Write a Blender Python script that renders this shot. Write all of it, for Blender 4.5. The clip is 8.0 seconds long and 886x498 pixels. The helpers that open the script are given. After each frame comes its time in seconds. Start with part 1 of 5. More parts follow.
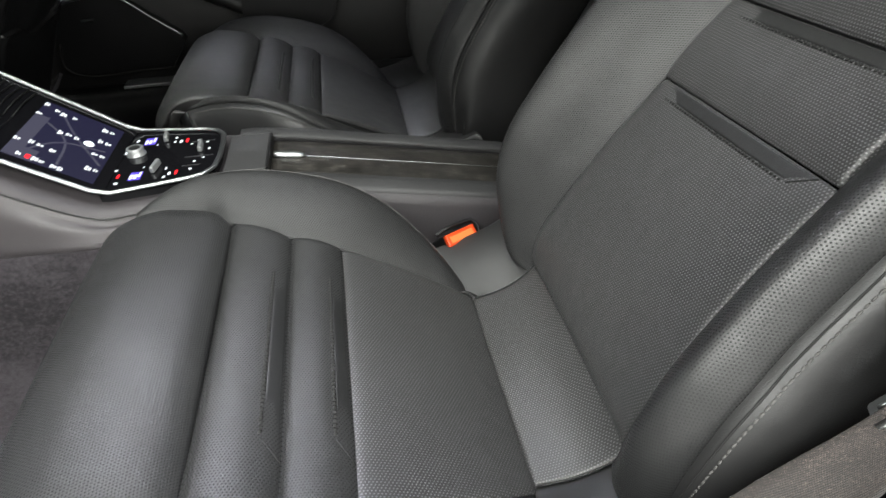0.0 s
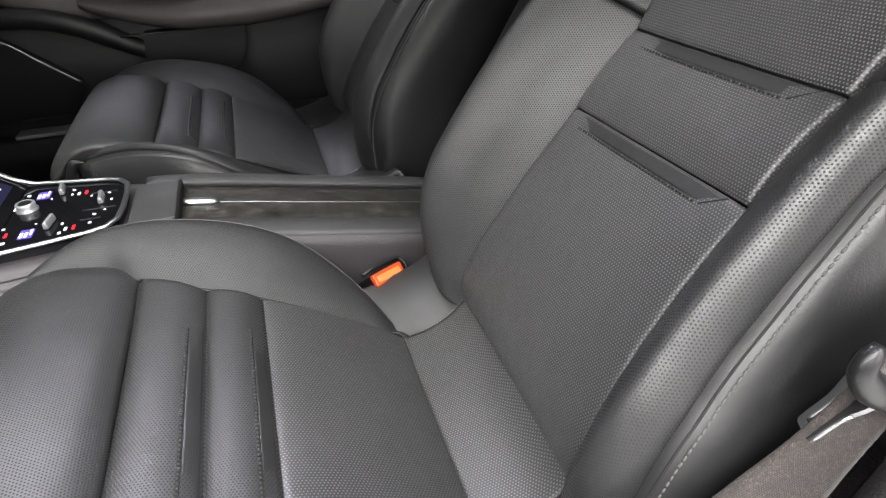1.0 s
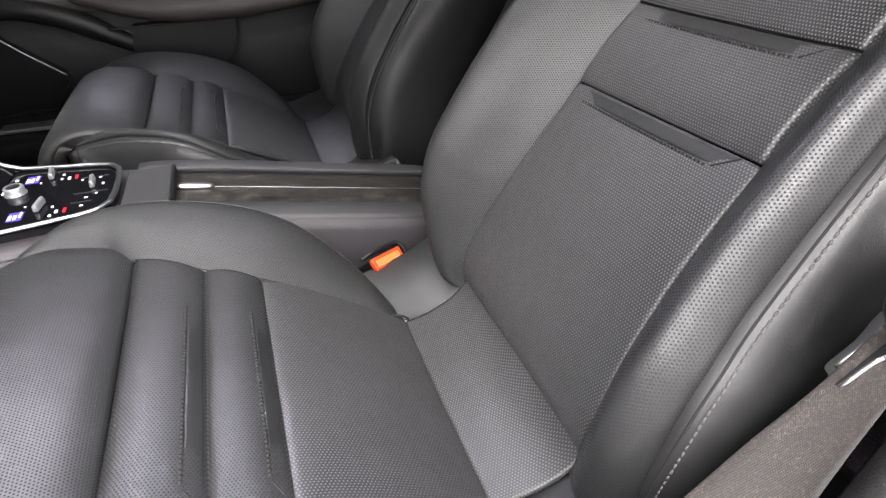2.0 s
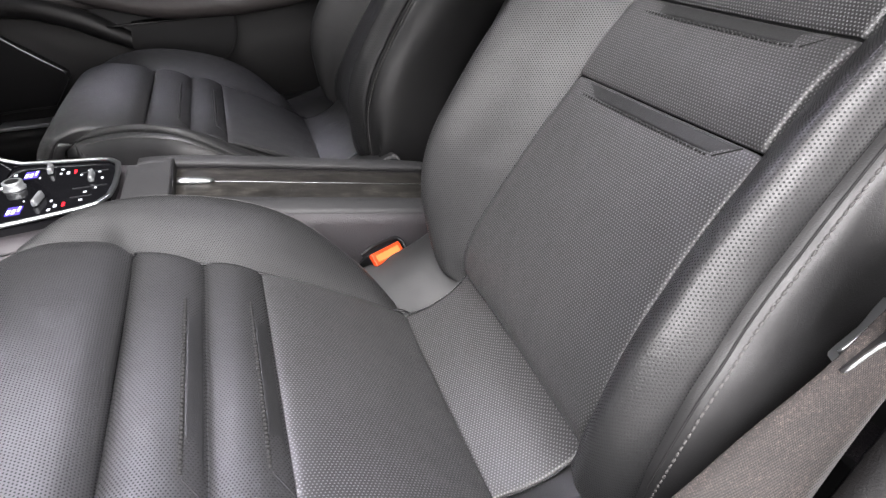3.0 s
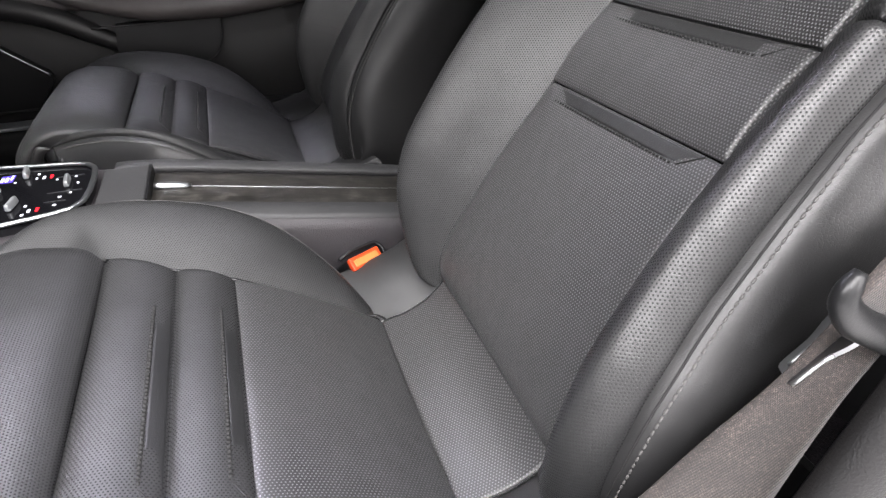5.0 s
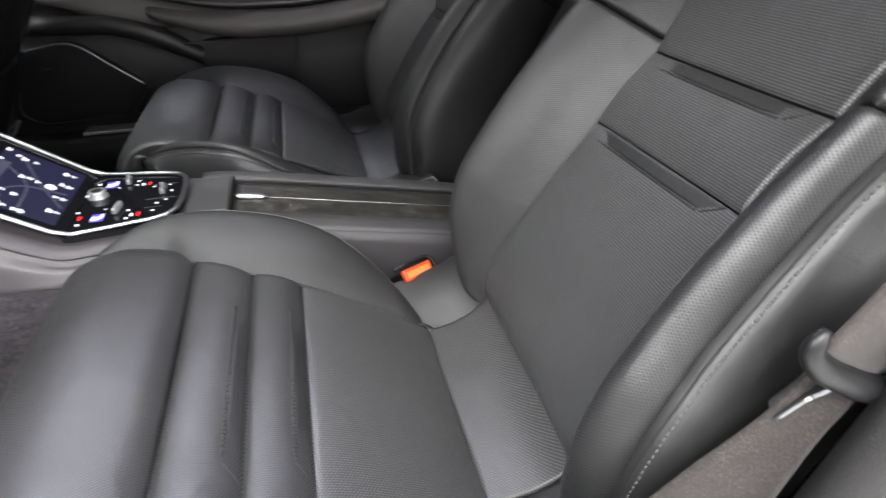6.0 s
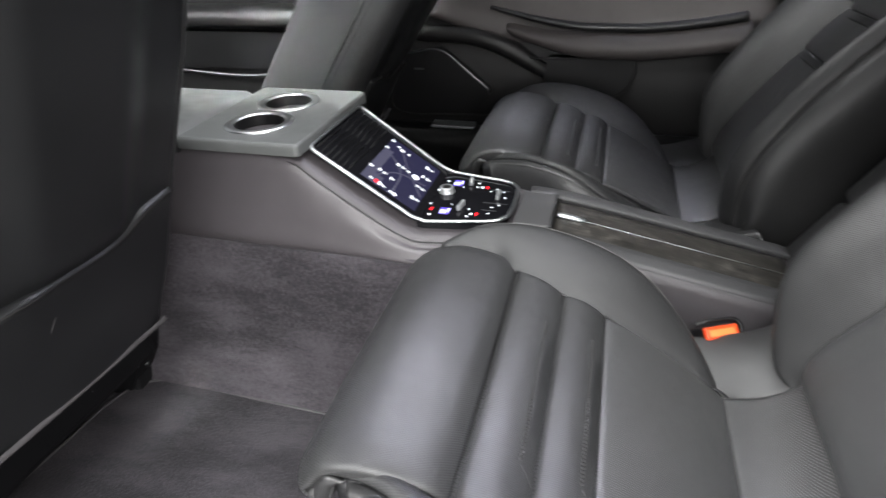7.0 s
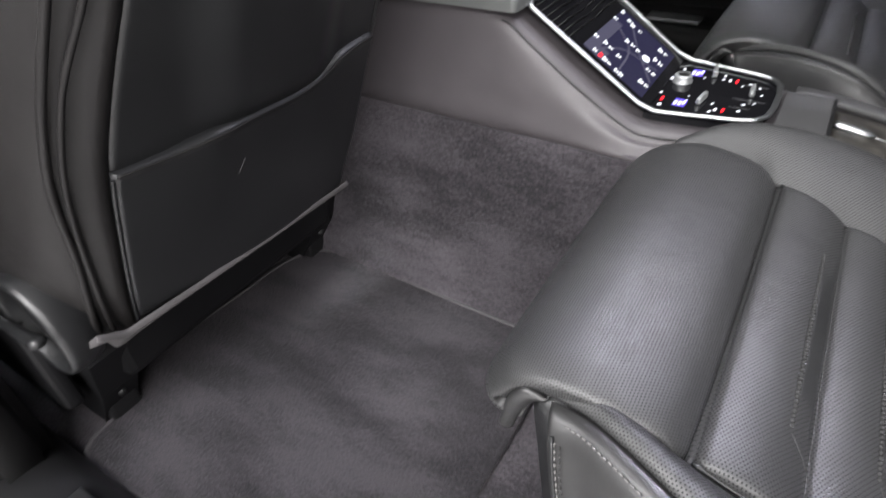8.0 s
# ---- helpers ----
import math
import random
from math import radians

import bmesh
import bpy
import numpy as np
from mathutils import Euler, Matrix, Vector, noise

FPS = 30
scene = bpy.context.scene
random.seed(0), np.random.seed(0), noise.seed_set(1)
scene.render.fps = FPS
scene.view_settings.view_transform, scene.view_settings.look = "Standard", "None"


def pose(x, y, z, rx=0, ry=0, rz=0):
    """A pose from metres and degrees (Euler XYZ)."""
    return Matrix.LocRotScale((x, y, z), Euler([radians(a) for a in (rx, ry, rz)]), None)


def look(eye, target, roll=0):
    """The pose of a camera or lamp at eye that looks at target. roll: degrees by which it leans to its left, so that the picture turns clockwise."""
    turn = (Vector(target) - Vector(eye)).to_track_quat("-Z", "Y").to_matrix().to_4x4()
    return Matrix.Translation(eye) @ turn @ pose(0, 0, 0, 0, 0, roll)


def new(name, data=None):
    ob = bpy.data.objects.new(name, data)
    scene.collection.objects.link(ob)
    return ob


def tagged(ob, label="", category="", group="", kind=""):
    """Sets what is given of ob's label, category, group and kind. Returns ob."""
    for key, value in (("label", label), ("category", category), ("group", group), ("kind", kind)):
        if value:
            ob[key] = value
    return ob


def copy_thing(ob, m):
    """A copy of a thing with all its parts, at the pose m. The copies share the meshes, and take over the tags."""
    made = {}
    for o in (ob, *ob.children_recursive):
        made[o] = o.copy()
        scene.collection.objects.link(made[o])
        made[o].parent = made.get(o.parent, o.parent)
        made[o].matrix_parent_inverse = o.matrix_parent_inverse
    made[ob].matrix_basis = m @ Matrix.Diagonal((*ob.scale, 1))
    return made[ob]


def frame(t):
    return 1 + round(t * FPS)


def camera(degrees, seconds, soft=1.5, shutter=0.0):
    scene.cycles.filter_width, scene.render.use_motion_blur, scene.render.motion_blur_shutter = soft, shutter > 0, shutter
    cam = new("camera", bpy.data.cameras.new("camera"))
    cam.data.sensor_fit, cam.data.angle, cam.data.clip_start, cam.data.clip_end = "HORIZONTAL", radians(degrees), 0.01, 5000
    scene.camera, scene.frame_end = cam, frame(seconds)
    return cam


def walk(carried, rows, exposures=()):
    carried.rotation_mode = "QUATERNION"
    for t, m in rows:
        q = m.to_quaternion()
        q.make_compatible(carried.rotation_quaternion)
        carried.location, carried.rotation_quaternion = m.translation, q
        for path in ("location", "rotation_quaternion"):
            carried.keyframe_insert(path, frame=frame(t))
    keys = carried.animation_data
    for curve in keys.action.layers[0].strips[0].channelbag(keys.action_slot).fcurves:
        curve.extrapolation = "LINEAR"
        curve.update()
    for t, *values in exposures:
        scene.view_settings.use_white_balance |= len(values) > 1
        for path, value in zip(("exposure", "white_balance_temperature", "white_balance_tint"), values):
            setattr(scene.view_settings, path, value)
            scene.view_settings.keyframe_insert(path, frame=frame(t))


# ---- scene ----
cam = camera(74.43, 8.0, soft=1.35, shutter=0.3)
PATH = [
    (0, (-0.2474, -0.7311, 0.6797), (-0.1273, 0.0603, 0.0803), -2.45),
    (0.5, (-0.2413, -0.7229, 0.6772), (-0.0407, 0.0750, 0.1088), -1.86),
    (1, (-0.2403, -0.7175, 0.6736), (0.0049, 0.0777, 0.1190), -1.43),
    (1.5, (-0.2542, -0.7189, 0.6562), (0.0121, 0.0752, 0.1098), -1.05),
    (3, (-0.2630, -0.7234, 0.6362), (0.0099, 0.0717, 0.0945), -0.93),
    (3.5, (-0.2599, -0.7226, 0.6351), (0.0152, 0.0717, 0.0935), -0.88),
    (4, (-0.2521, -0.7224, 0.6321), (0.0247, 0.0710, 0.0899), -0.88),
    (4.5, (-0.2452, -0.7223, 0.6304), (0.0344, 0.0706, 0.0890), -0.75),
    (5.8, (-0.2337, -0.7574, 0.6776), (0.0032, 0.0477, 0.1339), -0.97),
    (6, (-0.2460, -0.7688, 0.6897), (-0.0536, 0.0522, 0.1521), -0.86),
    (6.5, (-0.2682, -0.7889, 0.7376), (-0.3024, 0.0594, 0.2090), -1.84),
    (7, (-0.3084, -0.7825, 0.7382), (-0.5502, 0.0353, 0.2160), -2.48),
    (7.5, (-0.3839, -0.7544, 0.6771), (-0.7559, 0.0101, 0.1506), -3.04),
    (8, (-0.4018, -0.7374, 0.6461), (-0.8435, -0.0925, 0.0224), -3.90),
]
EXPOSURES = [(0.0, -0.38, 6500, 3), (1.0, -0.02, 6480, 9), (3.5, 0.21, 6400, 13), (4.5, 0.21, 6400, 13), (6.5, -0.10, 6330, 8), (7.0, 0.02, 6330, 8), (8.0, -0.07, 6380, 10)]
walk(cam, [(t, look(eye, target, roll)) for t, eye, target, roll in PATH], EXPOSURES)

# ---- world and lights ----
world = bpy.data.worlds.new("world")
scene.world = world
world.use_nodes = True
world.node_tree.nodes["Background"].inputs[0].default_value = (0.75, 0.8, 0.9, 1)
world.node_tree.nodes["Background"].inputs[1].default_value = 0.05


def area_lamp(name, eye, target, size, size_y, watts, colour, spread=180):
    data = bpy.data.lights.new(name, "AREA")
    data.shape, data.size, data.size_y = "RECTANGLE", size, size_y
    data.energy, data.color, data.spread = watts, colour, radians(spread)
    ob = new(name, data)
    ob.matrix_world = look(eye, target)
    return ob


# unseen lights, added and tuned for brightness: over the roof opening, outside the open door, ahead of the car and on
# its far side
area_lamp("showroom_light", (-0.3, 0.2, 2.6), (-0.3, -0.2, 0.3), 1.6, 0.5, 53, (1.0, 0.985, 0.965))
area_lamp("showroom_light", (-1.3, 0.1, 2.6), (-0.5, -0.3, 0.3), 1.2, 0.4, 28, (1.0, 0.99, 0.98))
# narrow beam added only to put a highlight on the near thigh pad
area_lamp("showroom_light", (-0.7, 1.7, 2.5), (-0.54, -0.42, 0.33), 1.3, 0.8, 7, (0.86, 0.845, 1.0), 22)
area_lamp("showroom_light", (0.50, 1.05, 2.5), (-0.4, -0.4, 0.3), 0.9, 0.4, 36, (0.86, 0.845, 1.0))
area_lamp("showroom_light", (0.1, -2.1, 2.2), (0.1, -1.95, -0.4), 3.4, 0.5, 225, (1.0, 0.97, 0.955))
area_lamp("showroom_light", (-0.75, -1.80, 2.0), (-0.1, -0.4, 0.35), 1.6, 0.8, 70, (1.0, 0.975, 0.96))
area_lamp("showroom_light", (0.0, -4.2, 1.6), (-0.1, -0.5, 0.4), 5.0, 2.0, 92, (1.0, 0.975, 0.96))
area_lamp("showroom_light", (2.2, -3.6, 1.6), (0.0, -0.5, 0.4), 2.0, 2.0, 140, (1.0, 0.96, 0.94))
area_lamp("showroom_light", (-2.5, -1.6, 1.9), (-0.1, -0.5, 0.4), 1.0, 0.6, 128, (1.0, 0.975, 0.96))
area_lamp("showroom_light", (-4.3, 0.7, 1.7), (0.0, -0.3, 0.4), 1.2, 0.9, 12, (0.97, 0.985, 1.0))
# narrow beam added only to brighten the front passenger seat
area_lamp("showroom_light", (-1.45, -1.15, 2.4), (-1.30, 0.10, 0.5), 0.9, 0.5, 45, (1.0, 0.985, 0.97), 30)

# ---- materials ----
def nodes_of(name):
    m = bpy.data.materials.new(name)
    m.use_nodes = True
    nt = m.node_tree
    return m, nt, nt.nodes["Principled BSDF"]


def link(nt, a, b):
    nt.links.new(a, b)


def math_node(nt, op, a, b=None, clamp=False):
    n = nt.nodes.new("ShaderNodeMath")
    n.operation, n.use_clamp = op, clamp
    for k, v in enumerate((a, b)):
        if v is None:
            continue
        if isinstance(v, (int, float)):
            n.inputs[k].default_value = v
        else:
            link(nt, v, n.inputs[k])
    return n.outputs[0]


def noise_tex(nt, coord, scale, detail=3.0, rough=0.55):
    n = nt.nodes.new("ShaderNodeTexNoise")
    n.inputs["Scale"].default_value, n.inputs["Detail"].default_value, n.inputs["Roughness"].default_value = scale, detail, rough
    link(nt, coord, n.inputs["Vector"])
    return n.outputs["Fac"]


def ramp(nt, fac, stops):
    n = nt.nodes.new("ShaderNodeValToRGB")
    el = n.color_ramp.elements
    while len(el) < len(stops):
        el.new(0.5)
    for e, (p, c) in zip(el, stops):
        e.position, e.color = p, (*c, 1)
    link(nt, fac, n.inputs[0])
    return n.outputs[0]


def mix_rgb(nt, fac, a, b, kind="MIX"):
    n = nt.nodes.new("ShaderNodeMix")
    n.data_type, n.blend_type = "RGBA", kind
    for k, v in ((0, fac), (6, a), (7, b)):
        if isinstance(v, (int, float)):
            n.inputs[k].default_value = v
        elif isinstance(v, tuple):
            n.inputs[k].default_value = (*v, 1)
        else:
            link(nt, v, n.inputs[k])
    return n.outputs[2]


def bump(nt, height, strength, distance, chain=None):
    n = nt.nodes.new("ShaderNodeBump")
    n.inputs["Strength"].default_value, n.inputs["Distance"].default_value = strength, distance
    link(nt, height, n.inputs["Height"])
    if chain is not None:
        link(nt, chain, n.inputs["Normal"])
    return n.outputs[0]


def surface(name, dark, light, rough=0.5, metal=0.0, patch=8.0, grain=400.0, grain_bump=0.2, grain_depth=0.0005, rough_var=0.1, coat=0.0, specular=0.5):
    """A plain surface with slow patches of colour and fine grain."""
    m, nt, p = nodes_of(name)
    c = nt.nodes.new("ShaderNodeTexCoord").outputs["Object"]
    slow, fine = noise_tex(nt, c, patch), noise_tex(nt, c, grain, 2.0)
    link(nt, ramp(nt, slow, ((0.3, dark), (0.7, light))), p.inputs["Base Color"])
    link(nt, math_node(nt, "ADD", math_node(nt, "MULTIPLY", slow, rough_var), rough - rough_var / 2), p.inputs["Roughness"])
    p.inputs["Metallic"].default_value, p.inputs["Coat Weight"].default_value = metal, coat
    p.inputs["Specular IOR Level"].default_value = specular
    if grain_bump:
        link(nt, bump(nt, fine, grain_bump, grain_depth), p.inputs["Normal"])
    return m


def leather(name, dark, light, rough=0.45, perforated=False, pitch=0.0028, grain=700.0, specular=0.5, hole=0.17):
    """Dyed leather: pebbled grain, soft creases; perforated: rows of small holes in the mesh's own metres."""
    m, nt, p = nodes_of(name)
    tc = nt.nodes.new("ShaderNodeTexCoord")
    c = tc.outputs["Object"]
    slow, crease = noise_tex(nt, c, 9.0), noise_tex(nt, c, 45.0, 4.0)
    cell = nt.nodes.new("ShaderNodeTexVoronoi")
    cell.feature, cell.inputs["Scale"].default_value = "DISTANCE_TO_EDGE", grain
    link(nt, c, cell.inputs["Vector"])
    colour = ramp(nt, slow, ((0.3, dark), (0.7, light)))
    normal = bump(nt, noise_tex(nt, c, 17.0, 2.0), 0.16, 0.012)
    normal = bump(nt, crease, 0.16, 0.002, normal)
    normal = bump(nt, math_node(nt, "MINIMUM", cell.outputs["Distance"], 0.12), 0.35, 0.0012, normal)
    rough_out = math_node(nt, "ADD", math_node(nt, "MULTIPLY", crease, 0.14), rough - 0.07)
    if perforated:
        uv = nt.nodes.new("ShaderNodeSeparateXYZ")
        link(nt, tc.outputs["UV"], uv.inputs[0])
        v = math_node(nt, "DIVIDE", uv.outputs[1], pitch * 0.86)
        row = math_node(nt, "MULTIPLY", math_node(nt, "FLOORED_MODULO", math_node(nt, "FLOOR", v), 2.0), 0.5)
        u = math_node(nt, "ADD", math_node(nt, "DIVIDE", uv.outputs[0], pitch), row)
        fu = math_node(nt, "SUBTRACT", math_node(nt, "FRACT", u), 0.5)
        fv = math_node(nt, "MULTIPLY", math_node(nt, "SUBTRACT", math_node(nt, "FRACT", v), 0.5), 0.86)
        r = math_node(nt, "SQRT", math_node(nt, "ADD", math_node(nt, "MULTIPLY", fu, fu), math_node(nt, "MULTIPLY", fv, fv)))
        solid = math_node(nt, "DIVIDE", math_node(nt, "SUBTRACT", r, 0.18), 0.08, clamp=True)
        colour = mix_rgb(nt, solid, (hole, hole, hole * 1.02), colour)
        rough_out = math_node(nt, "ADD", rough_out, math_node(nt, "MULTIPLY", math_node(nt, "SUBTRACT", 1.0, solid), 0.40))
        normal = bump(nt, math_node(nt, "DIVIDE", math_node(nt, "SUBTRACT", r, 0.13), 0.2, clamp=True), 0.14, 0.0010, normal)
    link(nt, colour, p.inputs["Base Color"])
    link(nt, rough_out, p.inputs["Roughness"])
    link(nt, normal, p.inputs["Normal"])
    p.inputs["Specular IOR Level"].default_value = specular
    if perforated:
        link(nt, math_node(nt, "MULTIPLY", solid, specular), p.inputs["Specular IOR Level"])
    return m


def fibre(name, dark, light, scale=210.0, patch=8.0, depth=0.004):
    """Cut-pile carpet: brushed patches over a fine tuft relief."""
    m, nt, p = nodes_of(name)
    c = nt.nodes.new("ShaderNodeTexCoord").outputs["Object"]
    lay = nt.nodes.new("ShaderNodeMapping")
    lay.inputs["Scale"].default_value, lay.inputs["Rotation"].default_value = (0.6, 1.35, 1.7), (0.0, 0.0, 0.6)
    link(nt, c, lay.inputs["Vector"])
    brushed, tuft = noise_tex(nt, lay.outputs[0], patch, 5.0, 0.62), noise_tex(nt, c, scale, 3.0, 0.7)
    f = math_node(nt, "ADD", math_node(nt, "MULTIPLY", brushed, 0.62), math_node(nt, "MULTIPLY", tuft, 0.38))
    link(nt, ramp(nt, f, ((0.42, dark), (0.59, light))), p.inputs["Base Color"])
    p.inputs["Roughness"].default_value = 0.95
    p.inputs["Specular IOR Level"].default_value = 0.1
    p.inputs["Sheen Weight"].default_value, p.inputs["Sheen Roughness"].default_value = 0.10, 0.5
    p.inputs["Sheen Tint"].default_value = (0.8, 0.76, 0.82, 1)
    link(nt, bump(nt, tuft, 0.7, depth), p.inputs["Normal"])
    return m


def webbing_mat():
    m, nt, p = nodes_of("belt_webbing")
    tc = nt.nodes.new("ShaderNodeTexCoord")
    uv = nt.nodes.new("ShaderNodeSeparateXYZ")
    link(nt, tc.outputs["UV"], uv.inputs[0])
    warp = math_node(nt, "SINE", math_node(nt, "MULTIPLY", math_node(nt, "ADD", uv.outputs[0], math_node(nt, "MULTIPLY", uv.outputs[1], 0.35)), 3800.0))
    weft = math_node(nt, "SINE", math_node(nt, "MULTIPLY", uv.outputs[1], 2600.0))
    weave = math_node(nt, "ADD", math_node(nt, "MULTIPLY", math_node(nt, "MULTIPLY", warp, weft), 0.25), 0.5)
    speck = math_node(nt, "ADD", math_node(nt, "MULTIPLY", noise_tex(nt, tc.outputs["Object"], 520.0, 6.0, 0.95), 0.86), math_node(nt, "MULTIPLY", noise_tex(nt, tc.outputs["Object"], 40.0, 3.0, 0.6), 0.14))
    f = math_node(nt, "ADD", math_node(nt, "MULTIPLY", weave, 0.14), math_node(nt, "MULTIPLY", speck, 0.86))
    link(nt, ramp(nt, f, ((0.38, (0.0036, 0.0029, 0.0025)), (0.52, (0.0125, 0.0092, 0.0079)), (0.66, (0.110, 0.082, 0.071)))), p.inputs["Base Color"])
    p.inputs["Roughness"].default_value = 0.8
    p.inputs["Sheen Weight"].default_value = 0.1
    link(nt, bump(nt, weave, 0.5, 0.0008), p.inputs["Normal"])
    return m


def wood_mat():
    m, nt, p = nodes_of("dark_wood_veneer")
    c = nt.nodes.new("ShaderNodeTexCoord").outputs["Object"]
    mp = nt.nodes.new("ShaderNodeMapping")
    mp.inputs["Scale"].default_value = (1.0, 9.0, 9.0)
    link(nt, c, mp.inputs["Vector"])
    grain, figure = noise_tex(nt, mp.outputs[0], 22.0, 6.0, 0.7), noise_tex(nt, c, 55.0, 4.0, 0.6)
    f = math_node(nt, "ADD", math_node(nt, "MULTIPLY", grain, 0.55), math_node(nt, "MULTIPLY", figure, 0.45))
    link(nt, ramp(nt, f, ((0.38, (0.007, 0.0065, 0.0058)), (0.52, (0.022, 0.0202, 0.0178)), (0.66, (0.066, 0.061, 0.054)))), p.inputs["Base Color"])
    p.inputs["Roughness"].default_value = 0.42
    link(nt, bump(nt, grain, 0.25, 0.0006), p.inputs["Normal"])
    return m


def glow(name, colour, strength):
    m, nt, p = nodes_of(name)
    p.inputs["Base Color"].default_value = (0.01, 0.01, 0.01, 1)
    p.inputs["Emission Color"].default_value, p.inputs["Emission Strength"].default_value = (*colour, 1), strength
    p.inputs["Roughness"].default_value = 0.15
    return m


def glass_mat():
    m, nt, p = nodes_of("window_glass")
    p.inputs["Base Color"].default_value = (0.75, 0.8, 0.78, 1)
    p.inputs["Transmission Weight"].default_value, p.inputs["Roughness"].default_value, p.inputs["IOR"].default_value = 1.0, 0.0, 1.45
    return m


# one leather: hole and base tones vary to imitate the light on each part
PERF = leather("perforated_leather", (0.0080, 0.0082, 0.0085), (0.0122, 0.0124, 0.0127), 0.42, True, hole=0.145, specular=0.66)
PERF_FINE = leather("finely_perforated_leather", (0.0110, 0.0112, 0.0115), (0.0162, 0.0164, 0.0167), 0.50, True, 0.0025, hole=0.020, specular=0.66)
PERF_BACK = leather("bolster_leather_lit_holes", (0.0100, 0.0102, 0.0105), (0.0150, 0.0152, 0.0155), 0.42, True, 0.0025, hole=0.031, specular=0.66)
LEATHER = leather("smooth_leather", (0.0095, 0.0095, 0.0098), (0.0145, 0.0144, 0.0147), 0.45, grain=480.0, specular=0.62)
STRIP = leather("strip_leather", (0.0080, 0.0082, 0.0084), (0.0120, 0.0122, 0.0124), 0.46, grain=420.0, specular=0.55)
CONSOLE = leather("console_leather", (0.038, 0.0340, 0.0368), (0.051, 0.0457, 0.0492), 0.46, grain=900.0)
# colour and specular lowered to imitate the weak light on the front seats
FRONT_LEATHER_DIM = leather("dimmed_front_seat_leather", (0.0062, 0.0057, 0.0057), (0.0092, 0.0085, 0.0085), 0.5, specular=0.20)
LID = leather("lid_leather", (0.066, 0.069, 0.068), (0.090, 0.093, 0.092), 0.45, grain=900.0)
SHELL = surface("seat_back_shell", (0.007, 0.0072, 0.0077), (0.011, 0.0113, 0.0119), 0.38, grain=900, grain_bump=0.25, specular=0.35)
PLASTIC = surface("grained_plastic", (0.027, 0.0268, 0.028), (0.038, 0.0378, 0.039), 0.55, grain=650, grain_bump=0.5, grain_depth=0.0008)
WALL_PLASTIC = surface("console_side_plastic", (0.028, 0.0255, 0.028), (0.040, 0.0365, 0.039), 0.48, grain=620, grain_bump=0.8, grain_depth=0.0012)
BLACK = surface("black_plastic", (0.005, 0.005, 0.0055), (0.008, 0.008, 0.0085), 0.42, grain=700, grain_bump=0.2, specular=0.35)
GLOSS = surface("black_glass", (0.004, 0.004, 0.005), (0.006, 0.006, 0.007), 0.07, grain_bump=0, rough_var=0.03, specular=0.25)
VENT = surface("near_black_plastic", (0.003, 0.003, 0.0035), (0.005, 0.005, 0.0055), 0.5, grain_bump=0, specular=0.2)
CHROME = surface("satin_chrome", (0.40, 0.415, 0.42), (0.48, 0.495, 0.50), 0.34, 1.0, grain=300, grain_bump=0.03)
STEEL = surface("brushed_steel", (0.21, 0.215, 0.224), (0.29, 0.297, 0.306), 0.30, 1.0, grain=500, grain_bump=0.08)
SILVER = surface("silver_button", (0.36, 0.375, 0.38), (0.46, 0.475, 0.48), 0.40, 0.7, grain=300, grain_bump=0.03)
CARPET = fibre("footwell_carpet", (0.020, 0.0182, 0.0205), (0.058, 0.0528, 0.0592))
MAT_PILE = fibre("floor_mat_pile", (0.0115, 0.0107, 0.0120), (0.0315, 0.0291, 0.0325), 240.0, 12.0)
BINDING = surface("mat_binding", (0.030, 0.0275, 0.030), (0.044, 0.041, 0.044), 0.7, grain=600, grain_bump=0.5)
FABRIC = surface("grey_fabric_edge", (0.034, 0.0315, 0.0325), (0.050, 0.0465, 0.048), 0.85, grain=500, grain_bump=0.5)
THREAD = surface("grey_thread", (0.055, 0.053, 0.052), (0.092, 0.089, 0.087), 0.7, grain=900, grain_bump=0.3)
DARK_THREAD = surface("dark_thread", (0.005, 0.005, 0.0052), (0.009, 0.009, 0.0092), 0.8, grain=900, grain_bump=0.3)
ORANGE = surface("orange_button", (0.52, 0.042, 0.008), (0.62, 0.060, 0.012), 0.35, grain=300, grain_bump=0.05)
ORANGE_DISH = surface("orange_button_dish", (0.75, 0.15, 0.04), (0.85, 0.2, 0.06), 0.3, grain=300, grain_bump=0.05)
WEBBING = webbing_mat()
WOOD = wood_mat()
DOOR_PLASTIC = surface("door_plastic", (0.0055, 0.0053, 0.0055), (0.0085, 0.0082, 0.0085), 0.48, grain=650, grain_bump=0.5, grain_depth=0.0008, specular=0.4)
TRIM_BEIGE = leather("door_insert_leather", (0.032, 0.0278, 0.0270), (0.044, 0.0388, 0.0375), 0.6)
HEADLINER = surface("headliner_cloth", (0.055, 0.053, 0.052), (0.075, 0.072, 0.070), 0.9, grain=500, grain_bump=0.3)
# unseen room: pale surfaces bounce light into the car, dark ones keep reflections low
SHOWROOM = surface("showroom_paint", (0.52, 0.51, 0.505), (0.60, 0.59, 0.58), 0.8, grain=60, grain_bump=0.1)
SHOWROOM_FLOOR = surface("bounce_floor", (0.70, 0.69, 0.685), (0.78, 0.77, 0.765), 0.35, grain=60, grain_bump=0.05)
SHOWROOM_DARK = surface("dark_surround", (0.035, 0.035, 0.037), (0.05, 0.05, 0.052), 0.8, grain=60, grain_bump=0.1)
PAINT = surface("car_paint", (0.03, 0.03, 0.035), (0.04, 0.04, 0.045), 0.25, coat=1.0, grain_bump=0)
SCREEN_BLUE = glow("display_backlight", (0.050, 0.045, 0.20), 0.28)
SCREEN_WHITE = glow("display_white", (0.92, 0.93, 1.0), 2.4)
